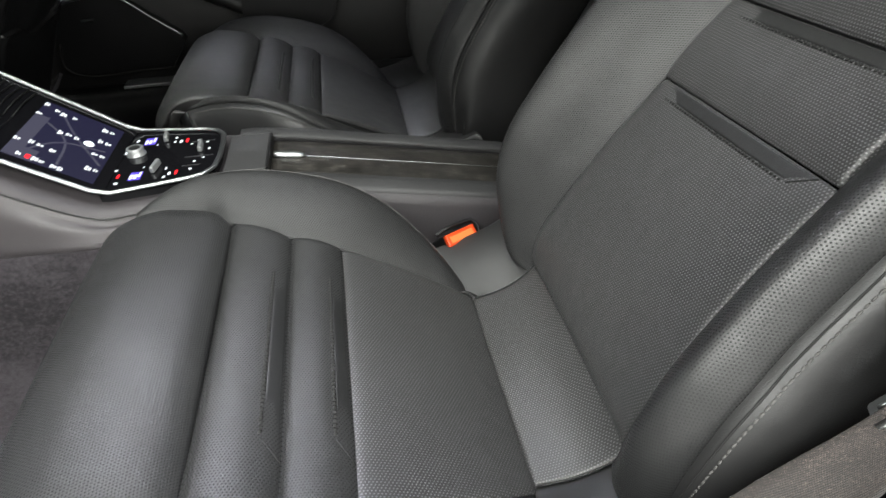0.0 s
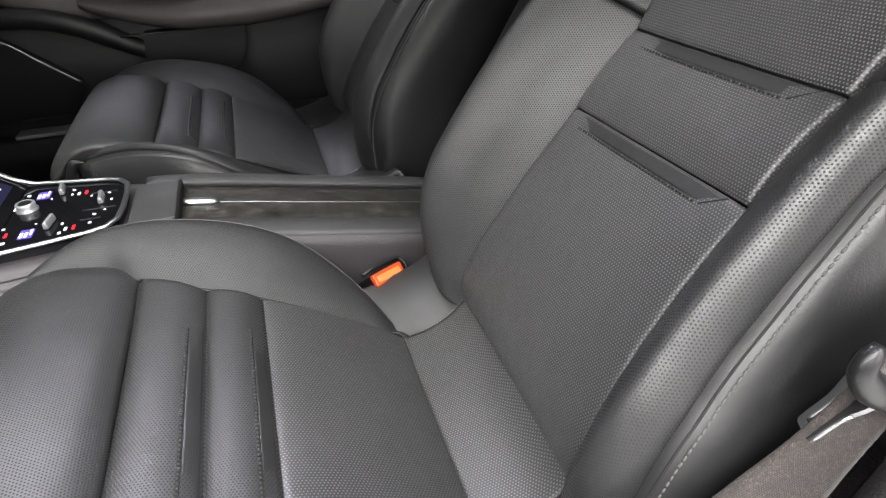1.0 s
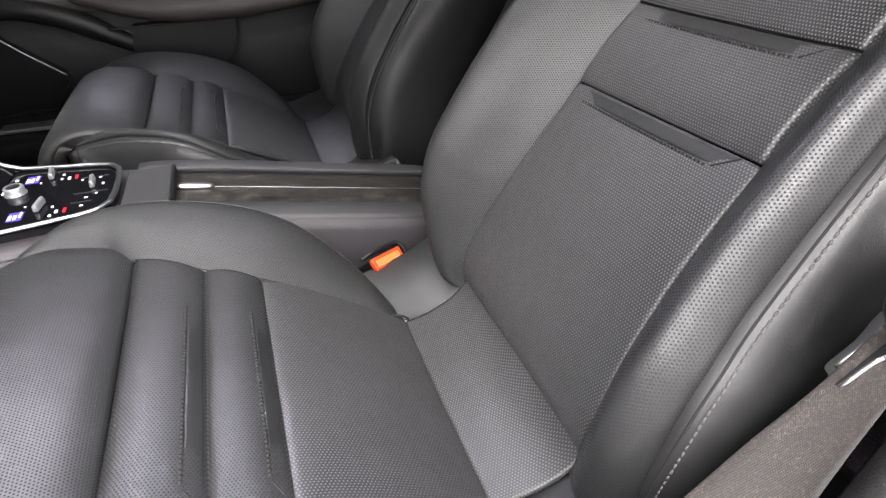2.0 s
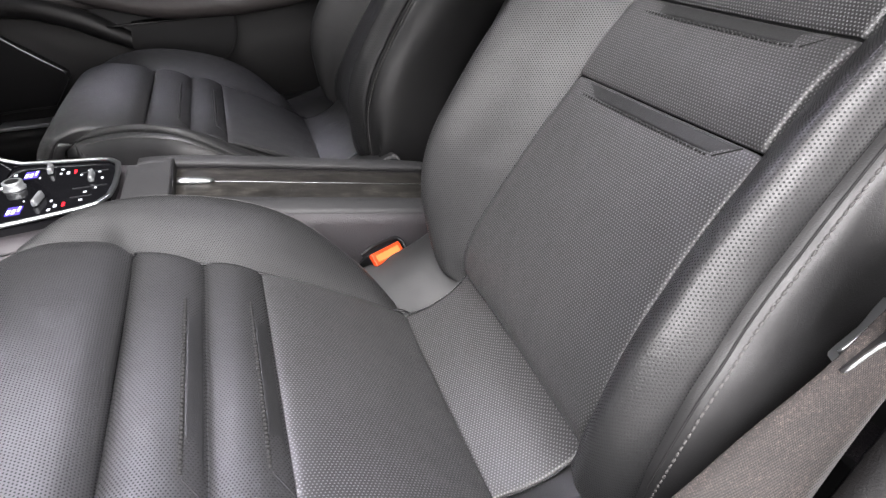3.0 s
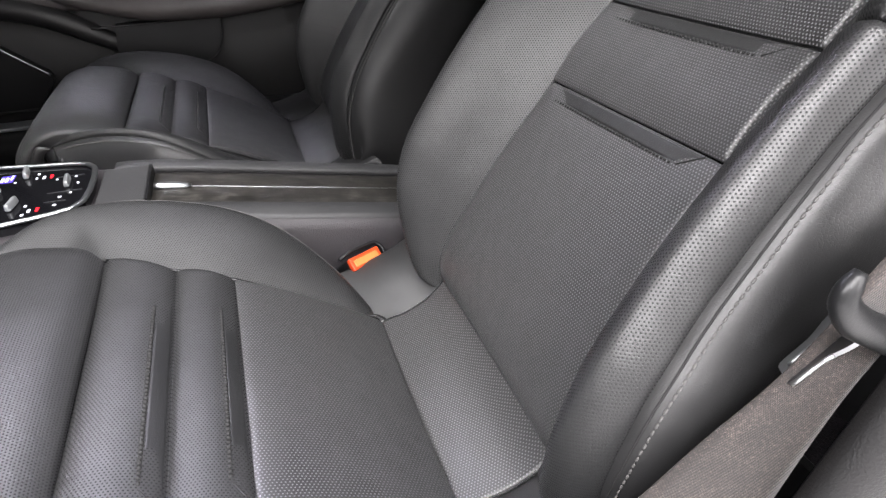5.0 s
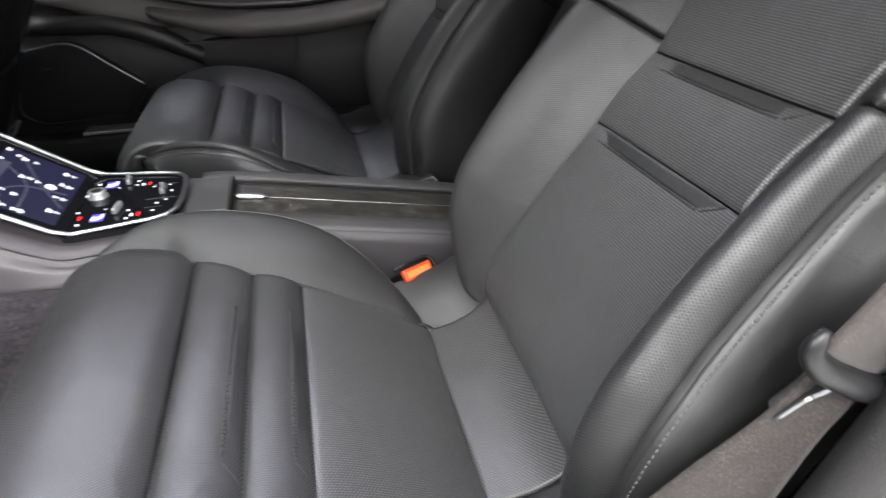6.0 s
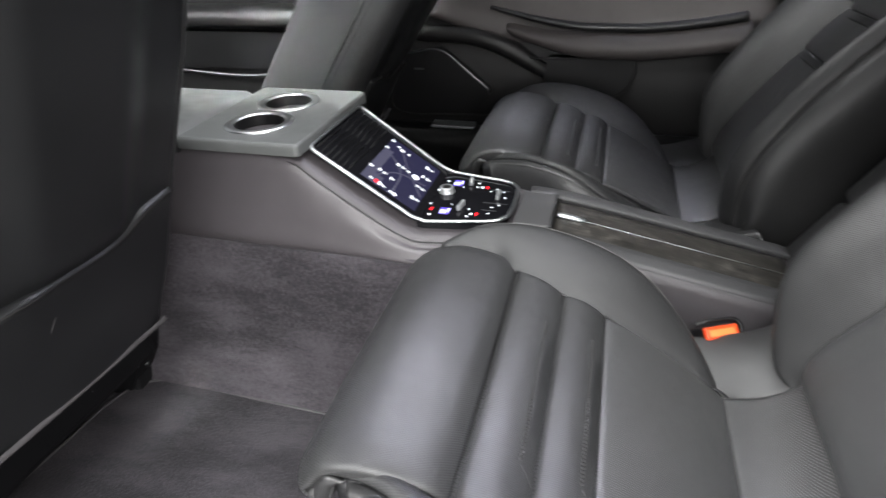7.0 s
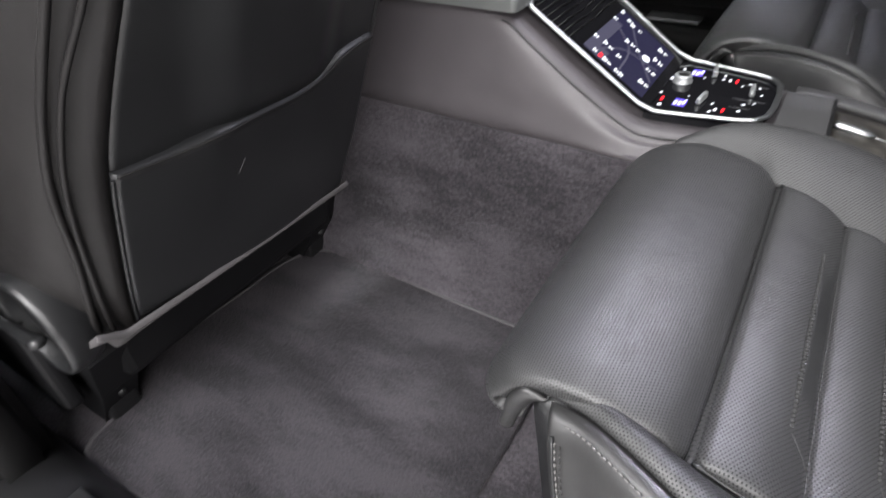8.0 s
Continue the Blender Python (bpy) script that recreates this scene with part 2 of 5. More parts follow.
SCREEN_PALE = glow("display_pale", (0.38, 0.36, 0.60), 0.24)
GLOW_RED = glow("red_indicator", (1.0, 0.012, 0.022), 3.5)
GLOW_BLUE = glow("blue_indicator", (0.16, 0.10, 0.9), 1.6)
GLASS = glass_mat()

# ---- mesh helpers ----
def spline(*pts):
    """A smooth curve through (x, y) pairs."""
    xs, ys = np.array([p[0] for p in pts], float), np.array([p[1] for p in pts], float)
    d = np.diff(ys) / np.diff(xs)
    m = np.r_[d[0], (d[1:] + d[:-1]) / 2, d[-1]]

    def f(x):
        x = np.clip(np.asarray(x, float), xs[0], xs[-1])
        i = np.clip(np.searchsorted(xs, x) - 1, 0, len(xs) - 2)
        h = xs[i + 1] - xs[i]
        t = (x - xs[i]) / h
        return (2 * t**3 - 3 * t**2 + 1) * ys[i] + (t**3 - 2 * t**2 + t) * h * m[i] + (3 * t**2 - 2 * t**3) * ys[i + 1] + (t**3 - t**2) * h * m[i + 1]

    return f


def chain(points, count, ease=0.0):
    """A smooth line of count points through a few points (last axis xyz or fewer)."""
    p = np.array(points, float)
    k = np.r_[0, np.cumsum(np.linalg.norm(np.diff(p, axis=0), axis=1) + 1e-9)]
    t = np.linspace(0, 1, count)
    t = (t - ease * np.sin(2 * np.pi * t) / (2 * np.pi)) * k[-1]
    return np.stack([spline(*zip(k, p[:, a]))(t) for a in range(p.shape[1])], -1)


def polyline(points, count):
    """Points at even steps along straight runs."""
    p = np.array(points, float)
    k = np.r_[0, np.cumsum(np.linalg.norm(np.diff(p, axis=0), axis=1))]
    return np.stack([np.interp(np.linspace(0, k[-1], count), k, p[:, a]) for a in range(p.shape[1])], -1)


def eased(count, ease=0.6):
    t = np.linspace(0, 1, count)
    return t - ease * np.sin(2 * np.pi * t) / (2 * np.pi)


def grid_bm(p, uv=None, wrap=False):
    """A sheet of quads over a grid of points."""
    bm = bmesh.new()
    nu, nv = p.shape[:2]
    vs = [[bm.verts.new(p[i, j]) for j in range(nv)] for i in range(nu)]
    layer = bm.loops.layers.uv.new("UVMap") if uv is not None else None
    for i in range(nu - 1):
        for j in range(nv if wrap else nv - 1):
            ij = [(i, j), (i + 1, j), (i + 1, (j + 1) % nv), (i, (j + 1) % nv)]
            try:
                f = bm.faces.new([vs[a][b] for a, b in ij])
            except ValueError:
                continue
            f.smooth = True
            if layer is not None:
                for lp, (a, b) in zip(f.loops, ij):
                    lp[layer].uv = uv[a, b]
    return bm


def normals_of(p):
    n = np.cross(np.gradient(p, axis=0), np.gradient(p, axis=1))
    return n / (np.linalg.norm(n, axis=-1, keepdims=True) + 1e-12)


def pad(p, uv=None, facing=(0, 0, 1), r=0.009, d=0.006, skirt=0.02, sides=(1, 1, 1, 1), bulge=0.0):
    """An upholstered pad over a grid of points: its border rolls down into the seams, by a share of d a side, and goes on below as a skirt."""
    n = normals_of(p)
    if (n * np.array(facing)).sum(-1).mean() < 0:
        n = -n
    lu = np.cumsum(np.linalg.norm(np.diff(p, axis=0, prepend=p[:1]), axis=-1), axis=0)
    lv = np.cumsum(np.linalg.norm(np.diff(p, axis=1, prepend=p[:, :1]), axis=-1), axis=1)
    off = np.zeros(p.shape[:2])
    for g, share in zip((lu, lu[-1:] - lu, lv, lv[:, -1:] - lv), sides):
        off += share * (1 - np.sqrt(1 - (1 - np.clip(g / r, 0, 1)) ** 2))
    off = -d * np.minimum(off, 1.3)
    if bulge:
        off = off + bulge * (4 * lu * (lu[-1:] - lu) / (lu[-1:] ** 2 + 1e-9)) * (4 * lv * (lv[:, -1:] - lv) / (lv[:, -1:] ** 2 + 1e-9))
    q = p + n * off[..., None]
    big = np.pad(q, ((1, 1), (1, 1), (0, 0)), mode="edge")
    nb = np.pad(n, ((1, 1), (1, 1), (0, 0)), mode="edge")
    rim = np.zeros(big.shape[:2] + (1,))
    rim[0], rim[-1], rim[:, 0], rim[:, -1] = skirt, skirt, skirt, skirt
    big = big - nb * rim
    if uv is not None:
        uv = np.pad(uv, ((1, 1), (1, 1), (0, 0)), mode="edge")
        for edge, first, second in ((np.s_[0], uv[1], uv[2]), (np.s_[-1], uv[-2], uv[-3]), (np.s_[:, 0], uv[:, 1], uv[:, 2]), (np.s_[:, -1], uv[:, -2], uv[:, -3])):
            way = first - second
            uv[edge] = first + skirt * way / (np.linalg.norm(way, axis=-1, keepdims=True) + 1e-9)
    bm = grid_bm(big, uv)
    bm.normal_update()
    if sum((f.normal.dot(Vector(facing)) * f.calc_area() for f in bm.faces)) < 0:
        bmesh.ops.reverse_faces(bm, faces=bm.faces[:])
    return bm


def arc_uv(p):
    """Flat coordinates in metres along the two directions of a grid."""
    lu = np.cumsum(np.linalg.norm(np.diff(p, axis=0, prepend=p[:1]), axis=-1), axis=0).mean(axis=1)
    lv = np.cumsum(np.linalg.norm(np.diff(p, axis=1, prepend=p[:, :1]), axis=-1), axis=1)
    return np.stack([np.broadcast_to(lu[:, None], p.shape[:2]), lv], -1)


def box_bm(x0, x1, y0, y1, z0, z1, bevel=0.003, segments=2):
    bm = bmesh.new()
    bmesh.ops.create_cube(bm, size=1.0, matrix=Matrix.LocRotScale(((x0 + x1) / 2, (y0 + y1) / 2, (z0 + z1) / 2), None, (x1 - x0, y1 - y0, z1 - z0)))
    if bevel:
        bmesh.ops.bevel(bm, geom=bm.edges[:], offset=bevel, segments=segments, affect="EDGES", profile=0.5)
    return bm


def prism_bm(outline, low, high, axis=2, bevel=0.0, segments=2):
    """A flat outline of (a, b) pairs given thickness along an axis."""
    bm = bmesh.new()

    def place(a, b, h):
        return {2: (a, b, h), 1: (a, h, b), 0: (h, a, b)}[axis]

    bot = [bm.verts.new(place(a, b, low)) for a, b in outline]
    top = [bm.verts.new(place(a, b, high)) for a, b in outline]
    bm.faces.new(bot)
    lid = bm.faces.new(top)
    n = len(outline)
    for k in range(n):
        bm.faces.new((bot[k], bot[(k + 1) % n], top[(k + 1) % n], top[k]))
    bmesh.ops.recalc_face_normals(bm, faces=bm.faces[:])
    if bevel:
        bmesh.ops.bevel(bm, geom=[e for e in bm.edges if all(v in top for v in e.verts)], offset=bevel, segments=segments, affect="EDGES", profile=0.5)
    return bm


def lathe_bm(profile, centre, axis=(0, 0, 1), count=40):
    """A turned body: (radius, height) pairs round an axis."""
    turn = Vector(axis).normalized().to_track_quat("Z", "Y").to_matrix()
    p = np.array([[tuple(Vector(centre) + turn @ Vector((r * math.cos(a), r * math.sin(a), h))) for a in np.linspace(0, 2 * math.pi, count, endpoint=False)] for r, h in profile])
    bm = grid_bm(p, wrap=True)
    bmesh.ops.recalc_face_normals(bm, faces=bm.faces[:])
    return bm


def tube_bm(path, radius, sides=8, flat=1.0, up=(0, 0, 1)):
    """A round bar along a line of points; flat: its height over its width; radius: one number or one a point."""
    path = np.array(path, float)
    tan = np.gradient(path, axis=0)
    tan /= np.linalg.norm(tan, axis=1, keepdims=True) + 1e-12
    side = np.cross(tan, np.array(up, float))
    side /= np.linalg.norm(side, axis=1, keepdims=True) + 1e-12
    rise = np.cross(side, tan)
    rad = np.broadcast_to(np.asarray(radius, float), (len(path),))
    p = np.stack([path + rad[:, None] * (math.cos(a) * side + flat * math.sin(a) * rise) for a in np.linspace(0, 2 * math.pi, sides, endpoint=False)], 1)
    bm = grid_bm(p, wrap=True)
    for ring in (0, len(path) - 1):
        bm.verts.ensure_lookup_table()
        bm.faces.new([bm.verts[ring * sides + k] for k in range(sides)])
    bmesh.ops.recalc_face_normals(bm, faces=bm.faces[:])
    return bm


def stitches_bm(path, pitch=0.0048, length=0.0036, radius=0.0007, up=(0, 0, 1)):
    """A row of short raised threads along a line."""
    path = np.array(path, float)
    run = np.r_[0, np.cumsum(np.linalg.norm(np.diff(path, axis=0), axis=1))]
    at = lambda s: np.array([np.interp(s, run, path[:, a]) for a in range(3)])  # noqa: E731
    verts, faces = [], []
    for s in np.arange(pitch, run[-1] - pitch, pitch):
        a, b = at(s - length / 2), at(s + length / 2)
        t = (b - a) / (np.linalg.norm(b - a) + 1e-9)
        w = np.cross(t, up)
        w /= np.linalg.norm(w) + 1e-9
        h = np.cross(w, t)
        k = len(verts)
        for f, g in ((0.0, 0.35), (0.25, 1.0), (0.75, 1.0), (1.0, 0.35)):
            c = a + (b - a) * f
            for m in range(6):
                ang = m * math.pi / 3
                verts.append(c + radius * g * (math.cos(ang) * w + math.sin(ang) * h))
        for q in range(3):
            for m in range(6):
                faces.append((k + q * 6 + m, k + q * 6 + (m + 1) % 6, k + q * 6 + 6 + (m + 1) % 6, k + q * 6 + 6 + m))
        faces += [tuple(k + m for m in range(5, -1, -1)), tuple(k + 18 + m for m in range(6))]
    bm = bmesh.new()
    vs = [bm.verts.new(v) for v in verts]
    for f in faces:
        bm.faces.new([vs[i] for i in f]).smooth = True
    return bm


def merged(*bms):
    """Several pieces of one part in one mesh."""
    out = bms[0]
    for other in bms[1:]:
        tmp = bpy.data.meshes.new("tmp")
        other.to_mesh(tmp)
        other.free()
        out.from_mesh(tmp)
        bpy.data.meshes.remove(tmp)
    return out


def base_of(ob):
    where = Vector((0, 0, 0))
    while ob is not None:
        where += ob.location
        ob = ob.parent
    return where


def part(name, bm, material, parent, label="", kind=""):
    """Links a bmesh, drawn in world metres, as one mesh under a thing or a part."""
    bmesh.ops.translate(bm, verts=bm.verts[:], vec=-base_of(parent))
    me = bpy.data.meshes.new(name)
    bm.to_mesh(me)
    bm.free()
    me.materials.append(material)
    ob = new(name, me)
    ob.parent = parent
    return tagged(ob, label=label, kind=kind)


def thing(name, at, label, category, group="", kind=""):
    ob = new(name)
    ob.location, ob.empty_display_size = at, 0.05
    return tagged(ob, label, category, group, kind)


def solid(name, bm, material, label, category, group="", kind="", smooth=False):
    """A thing that is one mesh, drawn in world metres."""
    me = bpy.data.meshes.new(name)
    if smooth:
        for f in bm.faces:
            f.smooth = True
    bm.to_mesh(me)
    bm.free()
    me.materials.append(material)
    return tagged(new(name, me), label, category, group, kind)


def smooth_bm(bm):
    for f in bm.faces:
        f.smooth = True
    return bm

# ---- rear seats ----
YC = 0.345  # distance of each seat's middle from the car's middle
BX, BZ, BS, BC = -0.062, 0.243, 0.515, 0.857  # foot of the backrest and its lean

mid_z = spline((-0.41, 0.330), (-0.36, 0.319), (-0.333, 0.311), (-0.282, 0.294), (-0.20, 0.250), (-0.135, 0.212))
# seams and ridges of the cushion's bolsters: the inner one beside the console, the outer one beside the door
SEAM = {1: spline((-0.505, 0.205), (-0.46, 0.204), (-0.42, 0.194), (-0.40, 0.177), (-0.31, 0.150), (-0.23, 0.138), (-0.135, 0.124)),
        -1: spline((-0.505, 0.135), (-0.455, 0.146), (-0.42, 0.156), (-0.40, 0.163), (-0.31, 0.166), (-0.23, 0.157), (-0.135, 0.132))}
RIDGE_Y = {1: spline((-0.505, 0.210), (-0.46, 0.240), (-0.40, 0.250), (-0.33, 0.249), (-0.27, 0.240), (-0.20, 0.206), (-0.14, 0.145)),
           -1: spline((-0.505, 0.146), (-0.46, 0.158), (-0.435, 0.171), (-0.40, 0.191), (-0.33, 0.228), (-0.27, 0.234), (-0.20, 0.212), (-0.14, 0.155))}
RIDGE_Z = {1: spline((-0.505, 0.331), (-0.46, 0.347), (-0.40, 0.352), (-0.34, 0.344), (-0.298, 0.333), (-0.253, 0.316), (-0.221, 0.297), (-0.19, 0.271), (-0.165, 0.247), (-0.14, 0.213)),
           -1: spline((-0.505, 0.326), (-0.46, 0.338), (-0.435, 0.345), (-0.40, 0.351), (-0.33, 0.346), (-0.27, 0.311), (-0.21, 0.258), (-0.14, 0.209))}
PANELS = (("front_rib", -0.393, -0.331, 0.0080), ("middle_rib", -0.331, -0.2795, 0.0066), ("cushion_panel", -0.2795, -0.136, 0.0050))


def rib_z(x, x0, x1, rise):
    u = np.clip((x - x0) / (x1 - x0), 0, 1)
    return mid_z(x) + rise * (4 * u * (1 - u)) ** 0.85


foot_z = spline((-0.135, 0.212), (-0.105, 0.217), (-0.075, 0.232), (-0.05, 0.258))
back_mid = spline((0.0, 0.004), (0.03, 0.017), (0.10, 0.024), (0.252, 0.020), (0.339, 0.009), (0.45, 0.0), (0.64, -0.006))
back_seam = spline((0.0, 0.126), (0.05, 0.128), (0.12, 0.120), (0.25, 0.112), (0.34, 0.112), (0.45, 0.124), (0.64, 0.14))
back_ridge = spline((-0.015, 0.012), (0.0, 0.030), (0.03, 0.055), (0.07, 0.082), (0.12, 0.098), (0.17, 0.100), (0.23, 0.097), (0.29, 0.089), (0.36, 0.076), (0.48, 0.052), (0.64, 0.03))
back_ridge_y = spline((-0.015, 0.150), (0.02, 0.165), (0.08, 0.178), (0.2, 0.180), (0.35, 0.182), (0.64, 0.18))
BACK = (("lower_back_panel", 0.002, 0.252, 0.004), ("middle_back_panel", 0.252, 0.339, 0.005), ("upper_back_panel", 0.339, 0.62, 0.009))


def back_n(s, s0, s1, rise):
    u = np.clip((s - s0) / (s1 - s0), 0, 1)
    return back_mid(s) + rise * (4 * u * (1 - u)) ** 0.9


def back_at(s, n, y):
    s, n, y = np.broadcast_arrays(s, n, y)
    return np.stack([BX + BS * s - BC * n, y, BZ + BC * s + BS * n], -1)


def panel_at(s, n, y):
    """As back_at, for the middle panels, whose cross seams climb towards the door."""
    s, n, y = np.broadcast_arrays(s, n, y)
    return back_at(s + 0.034 * (0.11 - y) * np.clip(s / 0.25, 0, 1), n, y)


def rear_seat(cy, label, group, shift=0.0):
    """cy: the seat's middle across the car; shift: metres by which it stands back. Both seats are cut alike: the high bolster towards +y."""
    seat = thing("rear_seat", (-0.27, cy, 0.0), label, "car seat", group)

    def world(p):
        """Seat metres, from the seat's middle, to the car's."""
        return np.array(p, float) + np.array([0, cy, 0])

    up, fore = (-0.2, 0, 1), (-0.857, 0, 0.515)

    # thigh support across the front
    prof = chain([(-0.393, 0.3205), (-0.411, 0.335), (-0.445, 0.345), (-0.480, 0.347), (-0.515, 0.335), (-0.537, 0.310), (-0.543, 0.288), (-0.536, 0.268), (-0.515, 0.256)], 44)
    t = np.linspace(-1, 1, 64)
    t = np.sign(t) * (1 - (1 - np.abs(t)) ** 1.7)
    wid, off = 0.186, 0.021
    rows = []
    for k in t:
        # the ends fall away and draw back at the rounded front corners
        e = max(0.0, (abs(k) - 0.80) / 0.20)
        fall = (0.012 if k > 0 else 0.004) * e**2
        draw = 0.030 if k > 0 else 0.018
        # the outer end stops short in a rolled lip
        low = np.where(prof[:, 1] < 0.315, (0.315 - prof[:, 1]) * (0.0 if k > 0 else 0.62 * e**1.5), 0.0)
        rows.append(np.stack([prof[:, 0] + draw * e**2.2 * np.clip((-0.45 - prof[:, 0]) / 0.1, 0, 1), off + k * wid + max(0.0, -k) * 0.004 * np.clip((prof[:, 0] + 0.50) / 0.10, 0, 1), prof[:, 1] - fall + low + 0.004 * (1 - k * k)], -1))
    p = world(np.array(rows))
    thigh = part("thigh_pad", pad(p, arc_uv(p), (-0.5, 0, 0.8), r=0.009, d=0.004, skirt=0.03, sides=(1, 1, 0.35, 1)), PERF_FINE, seat)
    seam = world(np.stack([np.full(60, -0.3928), np.linspace(-0.146, 0.175, 60), np.full(60, 0.3212)], -1))
    part("stitching", stitches_bm(seam, 0.0036, 0.0026, 0.0006), THREAD, thigh, kind="stuff")

    # ribbed middle of the cushion: two ribs and the large panel
    for name, x0, x1, rise in PANELS:
        xs = x0 - 0.0007 + (x1 - x0 + 0.0014) * eased(34, 0.8)
        ks = eased(60, 0.5)
        x, k = np.meshgrid(xs, ks, indexing="ij")
        y = -SEAM[-1](x) + k * (SEAM[1](x) + SEAM[-1](x))
        z = rib_z(x, x0, x1, rise) + 0.004 * np.abs(2 * k - 1) ** 3
        p = world(np.stack([x, y, z], -1))
        part(name, pad(p, np.stack([x, y], -1), up, r=0.008 if x0 > -0.39 else 0.011, d=0.005, skirt=0.015, sides=(0.45 if x0 > -0.39 else 1.3, 0.45, 0.9, 0.9)), PERF if name == "cushion_panel" else PERF_FINE, seat)
    # smooth strips let into the ribs
    for (name, x0, x1, rise), w in zip(PANELS, (0.0120, 0.0110)):
        xs, ks = np.linspace(x1 - 0.0020 - w, x1 - 0.0010, 11), eased(60, 0.85)
        x, k = np.meshgrid(xs, ks, indexing="ij")
        u = (x - xs[0]) / w
        y = -0.108 - 0.016 * u + k * (0.198 + 0.019 * u)
        e = x1 - x
        z = rib_z(x, x0, x1, rise) + 0.0003 - 0.0022 * (1 - np.sqrt(1 - (1 - np.clip(e / 0.003, 0, 1)) ** 2))
        p = world(np.stack([x, y, z], -1))
        strip = part("cushion_strip", pad(p, None, up, r=0.0013, d=0.0012, skirt=0.003), STRIP, seat, "smooth leather strip let into the rib")
        edge = world(np.stack([np.full(50, xs[0] - 0.0008), np.linspace(-0.108, 0.090, 50), np.full(50, float(rib_z(xs[0], x0, x1, rise)) + 0.0013)], -1))
        part("stitching", stitches_bm(edge, 0.0042, 0.0030, 0.0017), DARK_THREAD, strip, kind="stuff")
        cut = p[:, 0] + np.array([0, -0.0006, 0.0006])
        part("cut_edge", tube_bm(cut, 0.0007, 6), DARK_THREAD, strip)

    # side bolsters of the cushion
    for sgn, where in ((1, "inner"), (-1, "outer")):
        x_front = -0.503 if sgn > 0 else -0.484
        xs = x_front + (-0.138 - x_front) * eased(60, 0.5)
        tops, flanks = [], []
        for x in xs:
            ys, yr, zr = float(SEAM[sgn](x)), float(RIDGE_Y[sgn](x)), float(RIDGE_Z[sgn](x))
            z0 = float(mid_z(x)) - 0.003 if x > -0.40 else float(mid_z(-0.40)) - 0.003 + 0.10 * (-0.40 - x)
            z0 = min(z0, zr - 0.001)
            h = zr - z0
            tops.append(chain([(x, ys, z0), (x, ys + 0.3 * (yr - ys), z0 + 0.50 * h), (x, ys + 0.68 * (yr - ys), z0 + 0.90 * h), (x, yr, zr), (x, yr + 0.009, zr - 0.005)], 26, 0.3))
            back = 0.32 * np.clip((-0.36 - x) / 0.12, 0, 1)
            fl = chain([(x, yr + 0.0095, zr - 0.0055), (x, yr + 0.018, zr - 0.018), (x, yr + 0.022, zr - 0.05), (x, yr + 0.020, max(zr - 0.11, 0.12)), (x, yr + 0.012, 0.115)], 24, 0.2)
            fl[:, 0] += back * (zr - fl[:, 2])
            if sgn < 0:  # the door-side flank leans out as it falls
                fl[:, 1] += 0.032 * np.clip((zr - fl[:, 2]) / 0.09, 0, 1) ** 0.8 * np.clip((-0.30 - x) / 0.12, 0, 1)
            flanks.append(fl)
        tops, flanks = np.array(tops), np.array(flanks)
        for g in (tops, flanks):
            g[..., 1] *= sgn
        p = world(tops)
        part(where + "_bolster", pad(p, arc_uv(p), (0, 0, 1), r=0.006, d=0.003, skirt=0.014), PERF_FINE, seat)
        q = world(flanks)
        out = (0, sgn, 0.1)
        flank = part(where + "_flank", pad(q, None, out, r=0.004, d=0.002, skirt=0.01), LEATHER, seat, "smooth leather side of the bolster")
        line = q[(4 if sgn < 0 else 1):-6, 1] + np.array([0, sgn * 0.0010, 0.0012])
        part("stitching", stitches_bm(line, 0.0046, 0.0034, 0.0007, (0, sgn, 0.5)), THREAD, flank, kind="stuff")
        if sgn > 0:
            part("crest_seam", tube_bm(p[2:-3, -1] + np.array([0, 0, 0.0006]), 0.0007, 6), THREAD, flank)
        lead = q[2, 2:] + np.array([0.002, sgn * 0.0016, 0.0])
        part("front_stitching", stitches_bm(lead, 0.0046, 0.0034, 0.0007, (0, sgn, 0.2)), THREAD, flank, kind="stuff")
        for gap, row in ((0.0055, 0), (0.0110, 1)):
            i = int(np.argmin(np.abs(xs - x_front - gap)))
            run = q[i, 2:] + np.array([0, sgn * 0.0014, 0.0004])
            if row:
                part("front_stitching", stitches_bm(run, 0.0046, 0.0030, 0.0008, (0, sgn, 0.2)), DARK_THREAD, flank, kind="stuff")
            else:
                part("front_seam", tube_bm(run, 0.0013, 6), SHELL, flank)
        # front face of the bolster, below the lip of the thigh support
        cap = []
        for z in np.linspace(0.115, RIDGE_Z[sgn](x_front) - 0.012, 16):
            lean = 0.20 * (0.332 - z)
            ye = float(RIDGE_Y[sgn](x_front))
            cap.append([(x_front - 0.028 + lean, sgn * (ye - 0.045), z), (x_front - 0.026 + lean, sgn * (ye - 0.015), z), (x_front - 0.014 + lean * 0.6, sgn * (ye + 0.008), z), (x_front + 0.002 + 0.32 * (RIDGE_Z[sgn](x_front) - z), sgn * (ye + 0.018), z)])
        part(where + "_front_cap", pad(world(np.array(cap)), None, (-1, 0, 0), r=0.004, d=0.002, skirt=0.012), SHELL, seat)
    # short leather tab folded under the corner of the thigh support
    fold = chain([(-0.5245, -0.159, 0.266), (-0.5195, -0.161, 0.290), (-0.5130, -0.163, 0.313), (-0.5000, -0.164, 0.3290), (-0.4860, -0.160, 0.3260)], 24)
    hang = chain([(-0.5090, -0.158, 0.268), (-0.5045, -0.160, 0.287), (-0.4985, -0.162, 0.304), (-0.4930, -0.162, 0.314), (-0.4820, -0.159, 0.3200)], 24)
    k = np.linspace(0, 1, 12)[:, None, None]
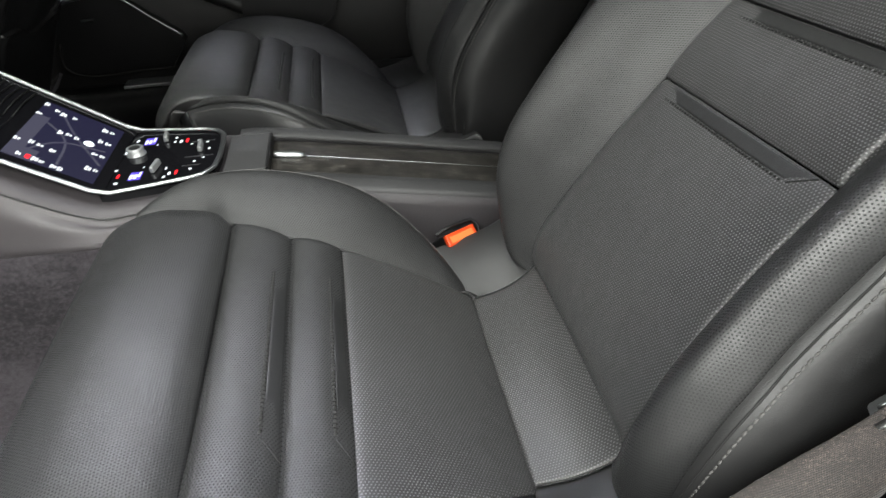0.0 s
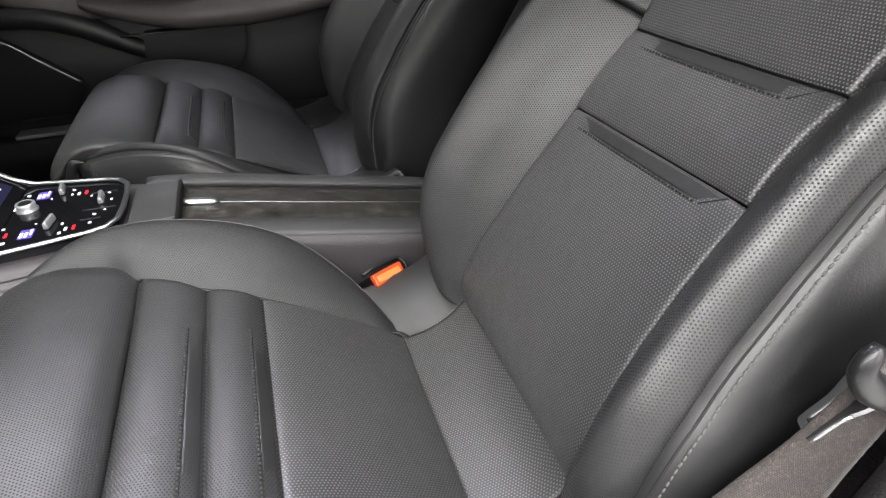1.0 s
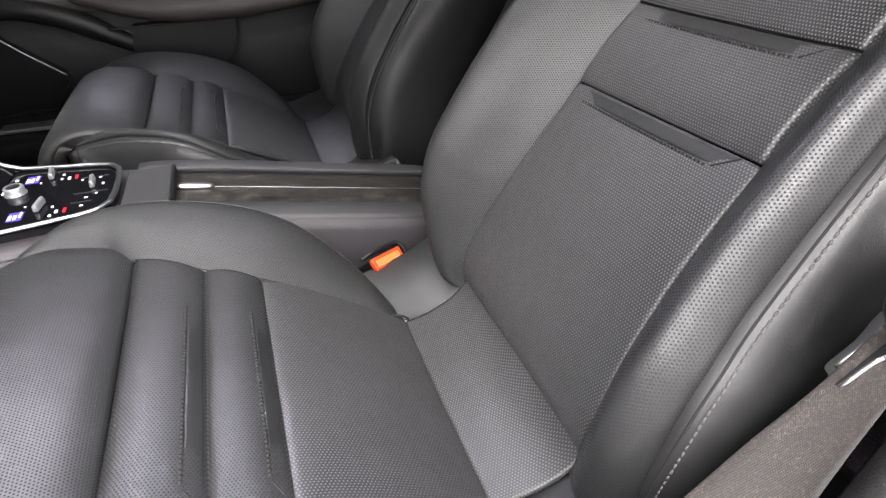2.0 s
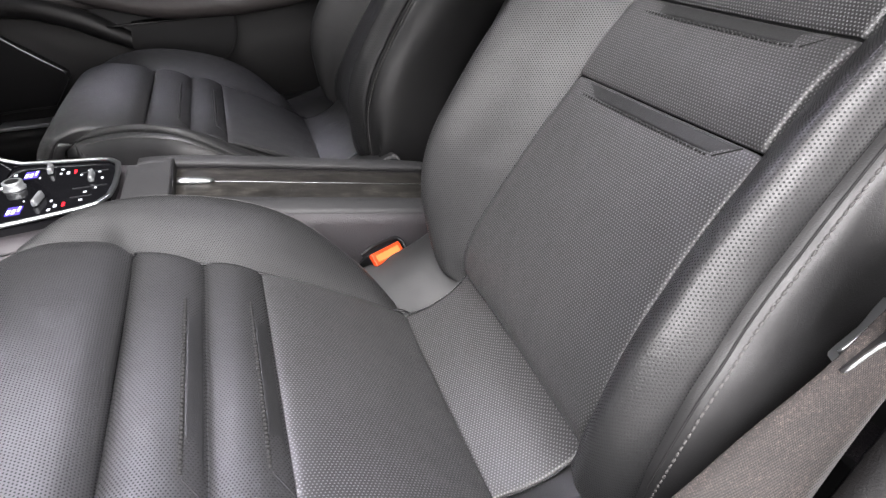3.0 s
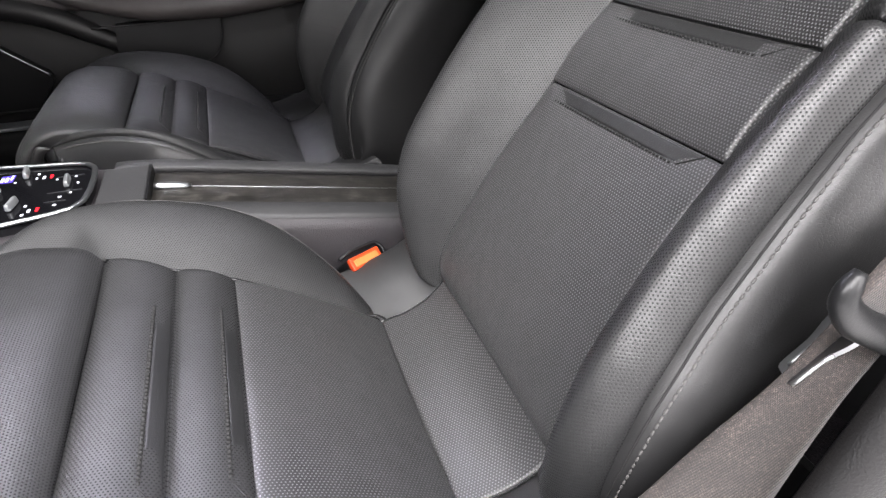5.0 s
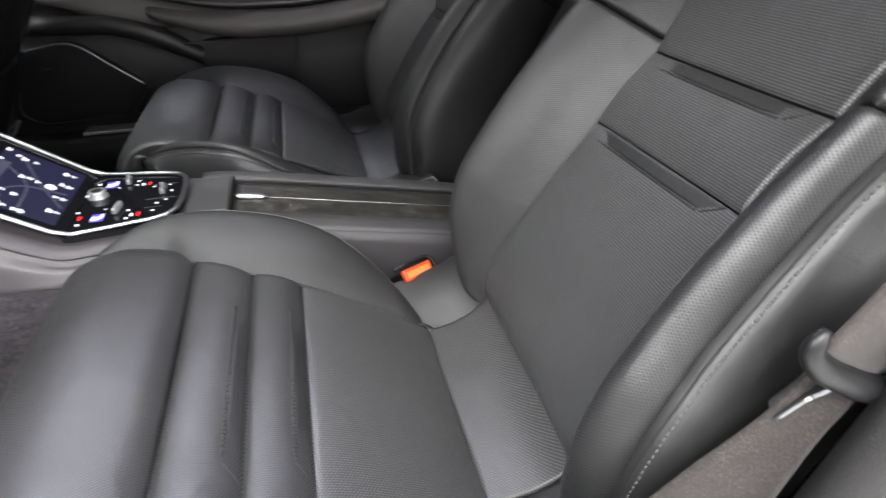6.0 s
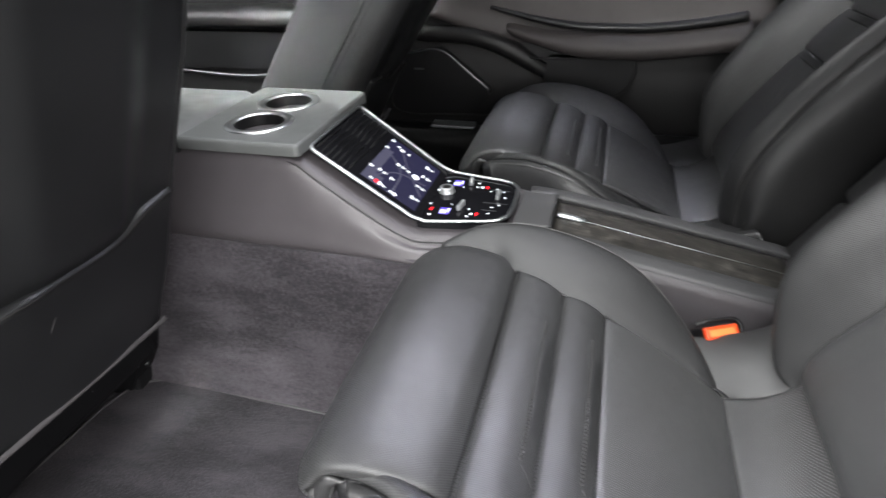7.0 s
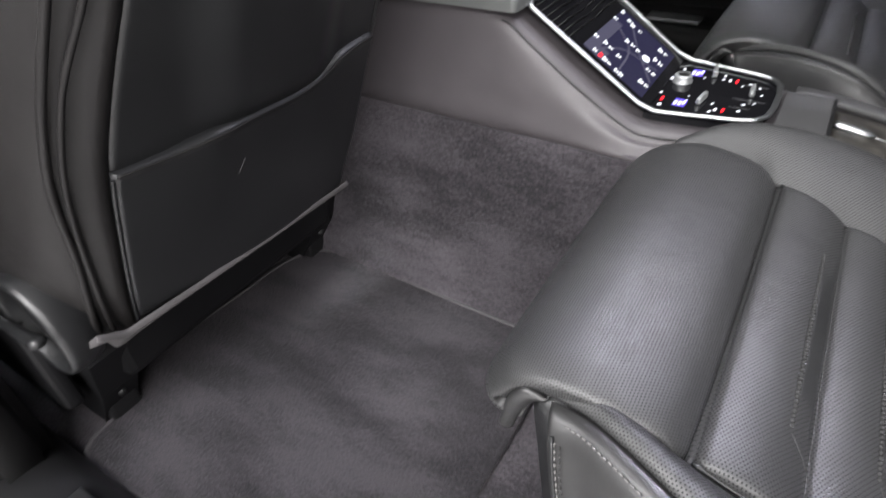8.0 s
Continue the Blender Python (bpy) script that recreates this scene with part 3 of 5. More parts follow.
    tab = fold[None] + (hang - fold)[None] * k
    tab[..., 1] -= 0.0030 * np.sin(np.pi * k[..., 0])
    part("folded_tab", pad(world(tab), None, (0, -1, 0.2), r=0.004, d=0.003, skirt=0.007), LEATHER, seat, "short leather tab folded under the thigh support")

    # hard base below the cushion
    part("seat_base", box_bm(-0.46, -0.06, cy - 0.225, cy + 0.225, 0.0, 0.16, 0.02, 3), BLACK, seat)
    if cy < 0:
        part("base_cover", box_bm(-0.17, 0.12, -0.618, -0.52, 0.0, 0.27, 0.02, 3), BLACK, seat)

    # foot of the backrest behind the cushion: middle strip and plain corners
    xs, ks = -0.1375 + 0.0855 * eased(20, 0.5), 2 * eased(40, 0.5) - 1
    x, k = np.meshgrid(xs, ks, indexing="ij")
    y = k * (0.1225 + 0.006 * (x + 0.135) / 0.08)
    p = world(np.stack([x, y, foot_z(x) + 0.004], -1))
    part("rear_strip", pad(p, np.stack([x, y], -1), up, r=0.004, d=0.002, skirt=0.015, sides=(1, 1, 0.5, 0.5)), PERF, seat)
    for sgn in (1, -1):
        a, b = np.meshgrid(eased(24, 0.5), eased(20, 0.5), indexing="ij")
        x = -0.139 + a * 0.088 - b * 0.036 * (1 - a) + b * 0.012 * a
        y = sgn * (0.1235 + 0.006 * a + b * (0.095 + 0.025 * a**2))
        z = foot_z(np.clip(-0.139 + a * 0.088, -0.135, -0.05)) + 0.0020 + (0.012 if sgn > 0 else 0.022) * b * (1 - 0.3 * a) + 0.010 * np.sin(np.pi * a) * np.sin(np.pi * b * 0.8)
        part("plain_corner", pad(world(np.stack([x, y, z], -1)), None, up, r=0.004, d=0.004, skirt=0.05, sides=(1, 1, 0.2, 1)), LEATHER, seat, "smooth leather corner beside the belt buckle")

    # sunk seams round the ribs and beside the plain corners
    for sgn in (1, -1):
        xs = np.linspace(-0.392, -0.140, 50)
        groove = np.stack([xs, sgn * SEAM[sgn](xs), mid_z(xs) + 0.0015], -1)
        part("seam", tube_bm(world(groove), 0.0017, 8), SHELL, seat)
        xs = np.linspace(-0.134, -0.056, 20)
        groove = np.stack([xs, sgn * (0.1232 + 0.006 * (xs + 0.139) / 0.088), foot_z(xs) + 0.0032], -1)
        part("seam", tube_bm(world(groove), 0.0008, 8), SHELL, seat)
    # cord loop tucked between bolster and corner
    loop = world(chain([(-0.156, 0.132, 0.217), (-0.150, 0.131, 0.2205), (-0.143, 0.128, 0.2215), (-0.136, 0.126, 0.2185), (-0.131, 0.125, 0.214)], 20))
    part("cord_loop", tube_bm(loop, 0.0019, 8, 0.6), BLACK, seat, "black elastic cord loop")

    # backrest middle: lower, middle and upper panel
    for name, s0, s1, rise in BACK:
        ss, ks = s0 + (s1 - s0) * eased(48, 0.85), 2 * eased(50, 0.5) - 1
        s, k = np.meshgrid(ss, ks, indexing="ij")
        y = k * back_seam(s)
        n = back_n(s, s0, s1, rise) + 0.004 * np.abs(k) ** 3
        part(name, pad(world(panel_at(s, n, y)), np.stack([y, s], -1), fore, **({"r": 0.020, "d": 0.012, "sides": (1, 0.2, 0.25, 0.25)} if s0 < 0.1 else {"r": 0.006, "d": 0.003}), skirt=0.015), PERF, seat)
    for (name, s0, s1, rise), w in zip(BACK, (0.0118, 0.0118)):
        ss, ks = np.linspace(s1 - 0.0022 - w, s1 - 0.0012, 11), eased(60, 0.85)
        s, k = np.meshgrid(ss, ks, indexing="ij")
        u = (s - ss[0]) / w
        y = 0.097 + k * (-0.174 - 0.016 * u)
        n = back_n(s, s0, s1, rise) + 0.0010 - 0.0022 * (1 - np.sqrt(1 - (1 - np.clip((s1 - s) / 0.003, 0, 1)) ** 2))
        strip = part("backrest_strip", pad(world(panel_at(s, n, y)), None, fore, r=0.0013, d=0.0013, skirt=0.003), STRIP, seat, "smooth leather strip let into the backrest")
        yy = np.linspace(0.097, -0.077, 50)
        edge = world(panel_at(np.full(50, ss[0] - 0.0008), np.full(50, float(back_n(ss[0], s0, s1, rise)) + 0.0010), yy))
        part("stitching", stitches_bm(edge, 0.0042, 0.0028, 0.0013, fore), DARK_THREAD, strip, kind="stuff")
        cut = world(panel_at(s, n, y))[:, -1] + np.array([-0.0005, -0.0006, 0.0003])
        part("cut_edge", tube_bm(cut, 0.0007, 6), DARK_THREAD, strip)

    # backrest bolsters: perforated front, smooth side, stitched seam between
    for sgn, where in ((1, "inner"), (-1, "outer")):
        for name, s0, s1 in (("back_bolster", -0.012, 0.352), ("shoulder", 0.354, 0.62)):
            ss = s0 + (s1 - s0) * eased(60, 0.55)
            front, flank = [], []
            for s in ss:
                ys, yr, nr, n0 = float(back_seam(max(s, 0))), float(back_ridge_y(s)) - (float(np.interp(s, [0.0, 0.08, 0.17, 0.30], [-0.003, 0.003, 0.011, 0.014])) if sgn < 0 else 0.0), float(back_ridge(s)), float(back_mid(max(s, 0))) + (0.0035 if sgn < 0 else -0.004)
                if s < 0.03:
                    n0 = min(n0, nr - 0.006)
                h = nr - n0
                # the outer bolster is lower and narrower towards the shoulder
                yc, tuck = yr, 0.0
                if sgn < 0:
                    yc += float(np.interp(s, [0.0, 0.08, 0.17, 0.30], [0.0, 0.002, 0.005, 0.002]))
                    tuck = float(np.interp(s, [0.05, 0.15, 0.22, 0.30, 0.45], [0.0, 0.001, 0.006, 0.013, 0.018]))
                    nr -= float(np.interp(s, [0.0, 0.08, 0.17, 0.30], [0.0, 0.003, 0.007, 0.009]))
                    h = nr - n0
                w = yr + 0.032 - tuck - yc
                yr -= tuck
                f = chain([(ys, n0), (ys + 0.34 * (yc - ys), n0 + 0.36 * h), (ys + 0.68 * (yc - ys), n0 + 0.79 * h), (yc, nr), (yc + 0.40 * w, nr - 0.004), (yc + 0.75 * w, nr - 0.013), (yc + w, nr - 0.024)], 36, 0.3)
                g = chain([(yr + 0.0230, nr - 0.0240), (yr + 0.0320, nr - 0.0246), (yr + 0.0425, nr - 0.0290), (yr + 0.0510, nr - 0.041), (yr + 0.0565, nr * 0.5 - 0.012), (yr + 0.058, -0.03), (yr + 0.050, -0.08)], 30, 0.2)
                front.append(back_at(s, f[:, 1], sgn * f[:, 0]))
                flank.append(back_at(s, g[:, 1], sgn * g[:, 0]))
            p, q = world(np.array(front)), world(np.array(flank))
            # outer bolster gets the copy with paler holes, as its light shows them
            part(f"{where}_{name}", pad(p, arc_uv(p), fore, r=0.007, d=0.004, skirt=0.016, sides=(1, 1, 1, 0.5)), PERF_BACK if sgn < 0 else PERF_FINE, seat)
            out = (0.2, sgn, 0)
            fl = part(f"{where}_{name}_side", pad(q, None, out, r=0.005, d=0.002, skirt=0.01, sides=(1, 1, 0.3, 1)), LEATHER, seat, "smooth leather side of the bolster")
            line = q[1:-1, 4] + np.array([-0.0010, sgn * 0.0006, 0.0004])
            part("stitching", stitches_bm(line, 0.0050, 0.0040, 0.0009, (-0.5, sgn, 0.3)), THREAD, fl, kind="stuff")
            part("sunk_seam", tube_bm(q[1:-1, 3] + np.array([-0.0002, 0, 0.0001]), 0.0008, 6), DARK_THREAD, fl)
    # shell behind the padding
    sh = np.array([back_at(np.full(9, s), np.full(9, -0.085), np.linspace(-0.2, 0.2, 9)) for s in np.linspace(-0.05, 0.62, 8)])
    part("back_shell", pad(world(sh), None, fore, r=0.01, d=0.004, skirt=0.03), BLACK, seat)
    seat.location.x += shift
    return seat


rear_seat(-YC, "black leather rear seat with perforated panels beside the open door", "rear seats")
rear_seat(YC - 0.008, "black leather rear seat across the console, dimly lit", "rear seats", -0.018)

# ---- floor, tunnel and body of the car ----
def slab(name, bm, material, label, category, smooth=False):
    return solid(name, bm, material, label, category, kind="structure", smooth=smooth)


slab("floor", box_bm(-2.2, 0.6, -0.66, 0.66, -0.05, 0.0, 0), CARPET, "dark grey carpeted car floor", "floor")

tunnel_rows = []
for x in np.linspace(-1.7, -0.30, 40):
    tunnel_rows.append(chain([(x, -0.196, -0.002), (x, -0.182, 0.012), (x, -0.172, 0.05), (x, -0.152, 0.20), (x, -0.137, 0.302)], 20))
left = np.array(tunnel_rows)
right = left * np.array([1, -1, 1])
tunnel = thing("tunnel", (-0.9, 0, 0), "centre tunnel clad in brushed dark grey carpet", "tunnel", kind="structure")
part("near_side", pad(left, None, (0, -1, 0), r=0.004, d=0.001, skirt=0.02), CARPET, tunnel)
part("far_side", pad(right, None, (0, 1, 0), r=0.004, d=0.001, skirt=0.02), CARPET, tunnel)

# loose mat in the rear footwell
mat_line = [(-0.58, -0.189), (-0.78, -0.184), (-0.98, -0.179), (-1.027, -0.182), (-1.058, -0.205), (-1.074, -0.247), (-1.081, -0.334), (-1.091, -0.44), (-1.092, -0.500), (-1.083, -0.528), (-1.062, -0.548), (-1.049, -0.583), (-1.042, -0.628), (-1.030, -0.644), (-1.005, -0.648), (-0.92, -0.644), (-0.75, -0.64), (-0.58, -0.63)]
mat_line = [tuple(v) for v in chain(mat_line, 90)]
floor_mat = thing("floor_mat", (-0.85, -0.42, 0), "dark grey velour floor mat lying on the carpet", "floor mat")
part("mat_top", prism_bm(mat_line, 0.0, 0.012, bevel=0.003), MAT_PILE, floor_mat)
part("bound_edge", tube_bm([(x, y, 0.0100) for x, y in mat_line], 0.0036, 8), BINDING, floor_mat)
copy_thing(floor_mat, Matrix.Translation((-0.85, 0.42, 0)))

# sills
for s in (-1, 1):
    prof = chain([(s * 0.645, 0.0), (s * 0.652, 0.025), (s * 0.668, 0.045), (s * 0.70, 0.055), (s * 0.745, 0.05), (s * 0.765, 0.02), (s * 0.77, -0.08)], 30)
    if s > 0:
        prof = chain([(0.640, 0.0), (0.646, 0.10), (0.655, 0.17), (0.672, 0.188), (0.70, 0.192), (0.725, 0.19), (0.74, 0.17), (0.742, 0.05)], 30)
    g = np.array([[(x, a, b) for a, b in prof] for x in np.linspace(-2.2, 0.2, 20)])
    sill = slab("sill_trim", pad(g, None, (0, 0, 1), r=0.004, d=0.001, skirt=0.01), BLACK, "dark grained plastic door sill trim", "sill")
    px0, px1, pz = (-0.76, -0.642, 0.196) if s > 0 else (-0.95, -0.45, 0.056)
    plate = solid("sill_plate", box_bm(px0, px1, s * 0.70 - 0.022, s * 0.70 + 0.022, pz - 0.004, pz + 0.004, 0.002), SILVER if s > 0 else STEEL, "brushed metal plate on the door sill", "sill plate")

# roof, pillars and the walls of the car that close it
def roof_z(x, y):
    return 1.02 - 0.10 * (y / 0.62) ** 2 - 0.05 * ((x + 0.6) / 1.1) ** 2


def roof_piece(x0, x1, y0, y1):
    g = np.array([[(x, y, roof_z(x, y)) for y in np.linspace(y0, y1, 14)] for x in np.linspace(x0, x1, 14)])
    return pad(g, None, (0, 0, -1), r=0.02, d=0.005, skirt=0.03)


roof = thing("roof", (-0.5, 0, 0.98), "unseen dark cloth roof frame, its opening cut to shape the light", "roof", kind="structure")
# out of view; opening narrowed so the cloth shades far seat and upper backrests
for box in ((-1.7, -1.30, -0.62, 0.62), (-0.05, 0.75, -0.62, 0.62), (-1.30, -0.05, -0.62, -0.28), (-1.30, -0.05, 0.28, 0.62)):
    part("headliner", roof_piece(*box), HEADLINER, roof)
slab("rear_bulkhead", box_bm(0.46, 0.50, -0.72, 0.72, -0.05, 0.62, 0.01), PLASTIC, "dark trim wall behind the rear seats", "bulkhead")
slab("parcel_shelf", box_bm(0.44, 0.98, -0.72, 0.72, 0.605, 0.63, 0.008), PLASTIC, "dark parcel shelf below the rear window", "shelf")
slab("firewall", box_bm(-2.25, -2.2, -0.72, 0.72, -0.05, 0.55, 0.01), PLASTIC, "dark dashboard wall at the front of the cabin", "dashboard")
for s in (-1, 1):
    for xs, z1, nm in (((-1.16, -1.03), 0.93, "pillar_1"), ((0.30, 0.50), 0.9, "pillar_2")):
        lo, hi = xs
        bm = prism_bm([(lo, 0.0), (hi, 0.0), (hi + 0.06, z1), (lo + 0.08, z1)], s * 0.66, s * 0.735, axis=1)
        bmesh.ops.bevel(bm, geom=bm.edges[:], offset=0.018, segments=3, affect="EDGES")
        slab(nm, smooth_bm(bm), DOOR_PLASTIC if nm == "pillar_1" else SHELL, "dark trimmed pillar beside the door opening", "pillar")
for s in (-1, 1):
    g = []
    for z in np.linspace(-0.04, 0.50, 30):
        x0 = -0.005 + 0.28 * (z - 0.385)
        g.append([(x, s * y, z) for x, y in chain([(x0 + 0.010, 0.608), (x0 + 0.003, 0.613), (x0, 0.620), (x0 + 0.004, 0.629), (x0 + 0.03, 0.640), (x0 + 0.12, 0.655), (x0 + 0.34, 0.668)], 40)])
    slab("side_trim", pad(np.array(g), None, (-0.3, s, 0), r=0.004, d=0.002, skirt=0.02), DOOR_PLASTIC, "dark grained trim panel between seat and door opening", "trim panel")


# ---- far doors ----
def door_body(name, x0, x1, label):
    """A door across the car: inner skin with armrest, pocket, loudspeaker corner and window."""
    door = thing(name, ((x0 + x1) / 2, 0.78, 0), label, "car door", kind="structure")
    skin = []
    for x in np.linspace(x0, x1, 40):
        skin.append(chain([(x, 0.735, 0.02), (x, 0.730, 0.10), (x, 0.722, 0.22), (x, 0.725, 0.34), (x, 0.738, 0.42), (x, 0.735, 0.50), (x, 0.740, 0.56), (x, 0.765, 0.60)], 34))
    part("skin", pad(np.array(skin), None, (0, -1, 0), r=0.02, d=0.012, skirt=0.03), DOOR_PLASTIC, door)
    part("outer_panel", box_bm(x0, x1, 0.79, 0.83, 0.0, 0.60, 0.01), PAINT, door)
    return door


far_door = door_body("door_1", -1.02, 0.06, "dark rear door across the car with armrest and chrome-edged speaker")
# leather upper part of the door, sweeping down to the speaker
ins = []
for x in np.linspace(-0.98, 0.03, 50):
    low = 0.405 + 0.06 * np.clip((-0.50 - x) / 0.25, 0, 1) ** 1.5 + 0.05 * np.clip((x + 0.30) / 0.3, 0, 1)
    ins.append(chain([(x, 0.716, low), (x, 0.705, low + 0.012), (x, 0.712, low + 0.05), (x, 0.722, 0.54), (x, 0.742, 0.575)], 20))
part("upper_trim", pad(np.array(ins), None, (0, -1, 0), r=0.008, d=0.006, skirt=0.02), TRIM_BEIGE, far_door, "dark brown-grey leather upper door trim")
# armrest
arm = []
for x in np.linspace(-0.56, -0.02, 40):
    e = np.clip((x + 0.56) / 0.22, 0, 1)
    h = 0.012 + 0.028 * e
    z0 = 0.445 - 0.045 * math.sin(min(1.0, e) * math.pi / 2) + 0.035 * np.clip((x + 0.25) / 0.25, 0, 1) ** 1.5
    arm.append(chain([(x, 0.722, z0 + h + 0.006), (x, 0.700 - 0.045 * e, z0 + h), (x, 0.690 - 0.055 * e, z0 + h * 0.4), (x, 0.695 - 0.05 * e, z0 - 0.006), (x, 0.722, z0 - 0.012)], 22))
part("armrest", pad(np.array(arm), None, (0, -1, 0.6), r=0.008, d=0.003, skirt=0.01), TRIM_BEIGE, far_door)
top_line = []
for x in np.linspace(-0.60, -0.03, 40):
    e = np.clip((x + 0.60) / 0.24, 0, 1)
    top_line.append((x, 0.708 - 0.03 * e, 0.475 - 0.030 * math.sin(e * math.pi / 2) + 0.02 * (1 - e) + 0.035 * np.clip((x + 0.25) / 0.25, 0, 1) ** 1.5 + 0.012 * e))
part("armrest_top", smooth_bm(tube_bm(top_line, np.interp(np.linspace(0, 1, 40), [0, 0.3, 1], [0.006, 0.013, 0.015]), 14, 0.7)), BLACK, far_door, "black plastic top of the armrest")
# ridge that rises from the seat to the speaker
ridge = chain([(-0.36, 0.715, 0.30), (-0.46, 0.708, 0.345), (-0.56, 0.704, 0.40), (-0.64, 0.706, 0.425), (-0.74, 0.712, 0.43), (-0.95, 0.72, 0.435)], 44)
part("trim_ridge", tube_bm(ridge, np.interp(np.linspace(0, 1, 44), [0, 0.3, 1], [0.010, 0.022, 0.018]), 14), DOOR_PLASTIC, far_door)
# door pocket: lip line below the armrest and a rounded lower rear corner
pocket = [(-0.455, 0.382), (-0.248, 0.392), (-0.252, 0.345), (-0.270, 0.308), (-0.300, 0.294), (-0.36, 0.288), (-0.47, 0.288)]
part("pocket_recess", prism_bm(pocket, 0.690, 0.72, axis=1), BLACK, far_door)
part("pocket_lip", tube_bm([(x, 0.690, z) for x, z in chain([(-0.50, 0.380), (-0.35, 0.3845), (-0.2475, 0.392)], 20)], 0.0025, 8), DOOR_PLASTIC, far_door)
part("pocket_edge", tube_bm([(x, 0.689, z) for x, z in chain([(-0.246, 0.392), (-0.250, 0.345), (-0.268, 0.308), (-0.30, 0.292), (-0.345, 0.288)], 26)], 0.0022, 8), DOOR_PLASTIC, far_door)
# loudspeaker: black grille with a bright edge
tri = [(-0.845, 0.378), (-0.742, 0.396), (-0.715, 0.388), (-0.605, 0.300), (-0.60, 0.285), (-0.64, 0.232), (-0.86, 0.232), (-0.878, 0.25)]
grille = part("speaker_grille", prism_bm(tri, 0.690, 0.72, axis=1), BLACK, far_door)
part("chrome_edge", tube_bm([(x, 0.688, z) for x, z in chain([(-0.855, 0.376), (-0.80, 0.388), (-0.742, 0.397), (-0.715, 0.390), (-0.66, 0.346), (-0.60, 0.298)], 40)], 0.0026, 8), STEEL, grille, "bright metal edge")
part("lower_edge", tube_bm([(x, 0.688, z) for x, z in chain([(-0.86, 0.30), (-0.868, 0.25), (-0.85, 0.233), (-0.70, 0.230), (-0.60, 0.232)], 40)], 0.0022, 8), DOOR_PLASTIC, grille)
part("badge", box_bm(-0.80, -0.775, 0.687, 0.690, 0.344, 0.348, 0), STEEL, grille)
window = tagged(new("window_1", None), "side window of the far doors", "window", kind="structure")
part("window_frame", merged(box_bm(-2.1, 0.32, 0.728, 0.75, 0.592, 0.604, 0.003), box_bm(-1.75, 0.32, 0.66, 0.75, 0.915, 0.945, 0.003)), BLACK, window)

front_door = door_body("door_2", -2.15, -1.05, "dark front passenger door with armrest and lit pocket edge")
arm2 = np.array([chain([(x, 0.725, 0.50), (x, 0.66, 0.495), (x, 0.645, 0.475), (x, 0.65, 0.455), (x, 0.725, 0.445)], 20) for x in np.linspace(-1.75, -1.06, 20)])
part("armrest", pad(arm2, None, (0, -1, 0.6), r=0.01, d=0.004, skirt=0.01), LEATHER, front_door)
part("pocket_recess", prism_bm([(-1.6, 0.43), (-1.10, 0.43), (-1.11, 0.36), (-1.15, 0.335), (-1.6, 0.325)], 0.690, 0.72, axis=1), BLACK, front_door)
part("pocket_edge", tube_bm([(x, 0.689, z) for x, z in chain([(-1.098, 0.43), (-1.108, 0.36), (-1.15, 0.332), (-1.6, 0.322)], 30)], 0.005, 8), STEEL, front_door)


# doors on the near side: the front one shut, the rear one swung open
shut_door = tagged(new("door_3", None), "dark shut front door on the near side", "car door", kind="structure")
part("skin", box_bm(-2.15, -1.05, -0.80, -0.735, 0.0, 0.60, 0.02, 3), DOOR_PLASTIC, shut_door)
part("pane", prism_bm([(-2.0, 0.60), (-1.10, 0.60), (-1.05, 0.92), (-1.7, 0.92)], -0.742, -0.738, axis=1), GLASS, shut_door).visible_shadow = False
open_door = tagged(new("door_4", None), "dark rear door standing open beside the seat", "car door", kind="structure")
leaf = box_bm(-0.98, 0.0, -0.035, 0.035, 0.0, 0.60, 0.02, 3)
bmesh.ops.transform(leaf, matrix=pose(-1.07, -0.76, 0, 0, 0, 80), verts=leaf.verts[:])
part("skin", leaf, DOOR_PLASTIC, open_door)

# ---- centre console ----
console = thing("centre_console", (-0.6, 0, 0.2), "dark leather rear centre console with touch panel and wooden tray", "console")
SL = Vector((0.153, 0, -0.104)).normalized()
SN = Vector((0.104, 0, 0.153)).normalized()

top_z = spline((-1.02, 0.438), (-0.90, 0.438), (-0.74, 0.438), (-0.712, 0.433), (-0.69, 0.417), (-0.62, 0.368), (-0.57, 0.336), (-0.548, 0.326), (-0.52, 0.324), (-0.42, 0.321), (-0.36, 0.316), (-0.20, 0.287), (-0.02, 0.252))
half_y = spline((-1.02, 0.124), (-0.70, 0.124), (-0.60, 0.122), (-0.54, 0.116), (-0.48, 0.104), (-0.43, 0.090), (-0.36, 0.083), (-0.02, 0.083))
low_y = spline((-1.02, 0.139), (-0.62, 0.139), (-0.52, 0.137), (-0.40, 0.11), (-0.34, 0.086), (-0.02, 0.086))
low_z = spline((-1.02, 0.294), (-0.55, 0.287), (-0.47, 0.284), (-0.41, 0.25), (-0.34, 0.20), (-0.02, 0.17))
rows = []
for x in np.linspace(-1.02, -0.02, 110):
    z, h, ly, lz = (float(f(x)) for f in (top_z, half_y, low_y, low_z))
    dz = z - lz
    half = chain([(0, z), (h - 0.030, z), (h - 0.012, z - 0.001), (h - 0.004, z - 0.005), (h + 0.001, z - 0.014), (h + 0.44 * (ly - h), z - 0.30 * dz), (h + 0.80 * (ly - h), z - 0.62 * dz), (ly - 0.001, lz + 0.010), (ly - 0.012, lz)], 44)
    rows.append([(x, -a, b) for a, b in half[::-1]] + [(x, a, b) for a, b in half[1:]])
body = part("body", pad(np.array(rows), None, (0, 0, 1), r=0.004, d=0.002, skirt=0.01), CONSOLE, console, "aubergine-grey leather console body")
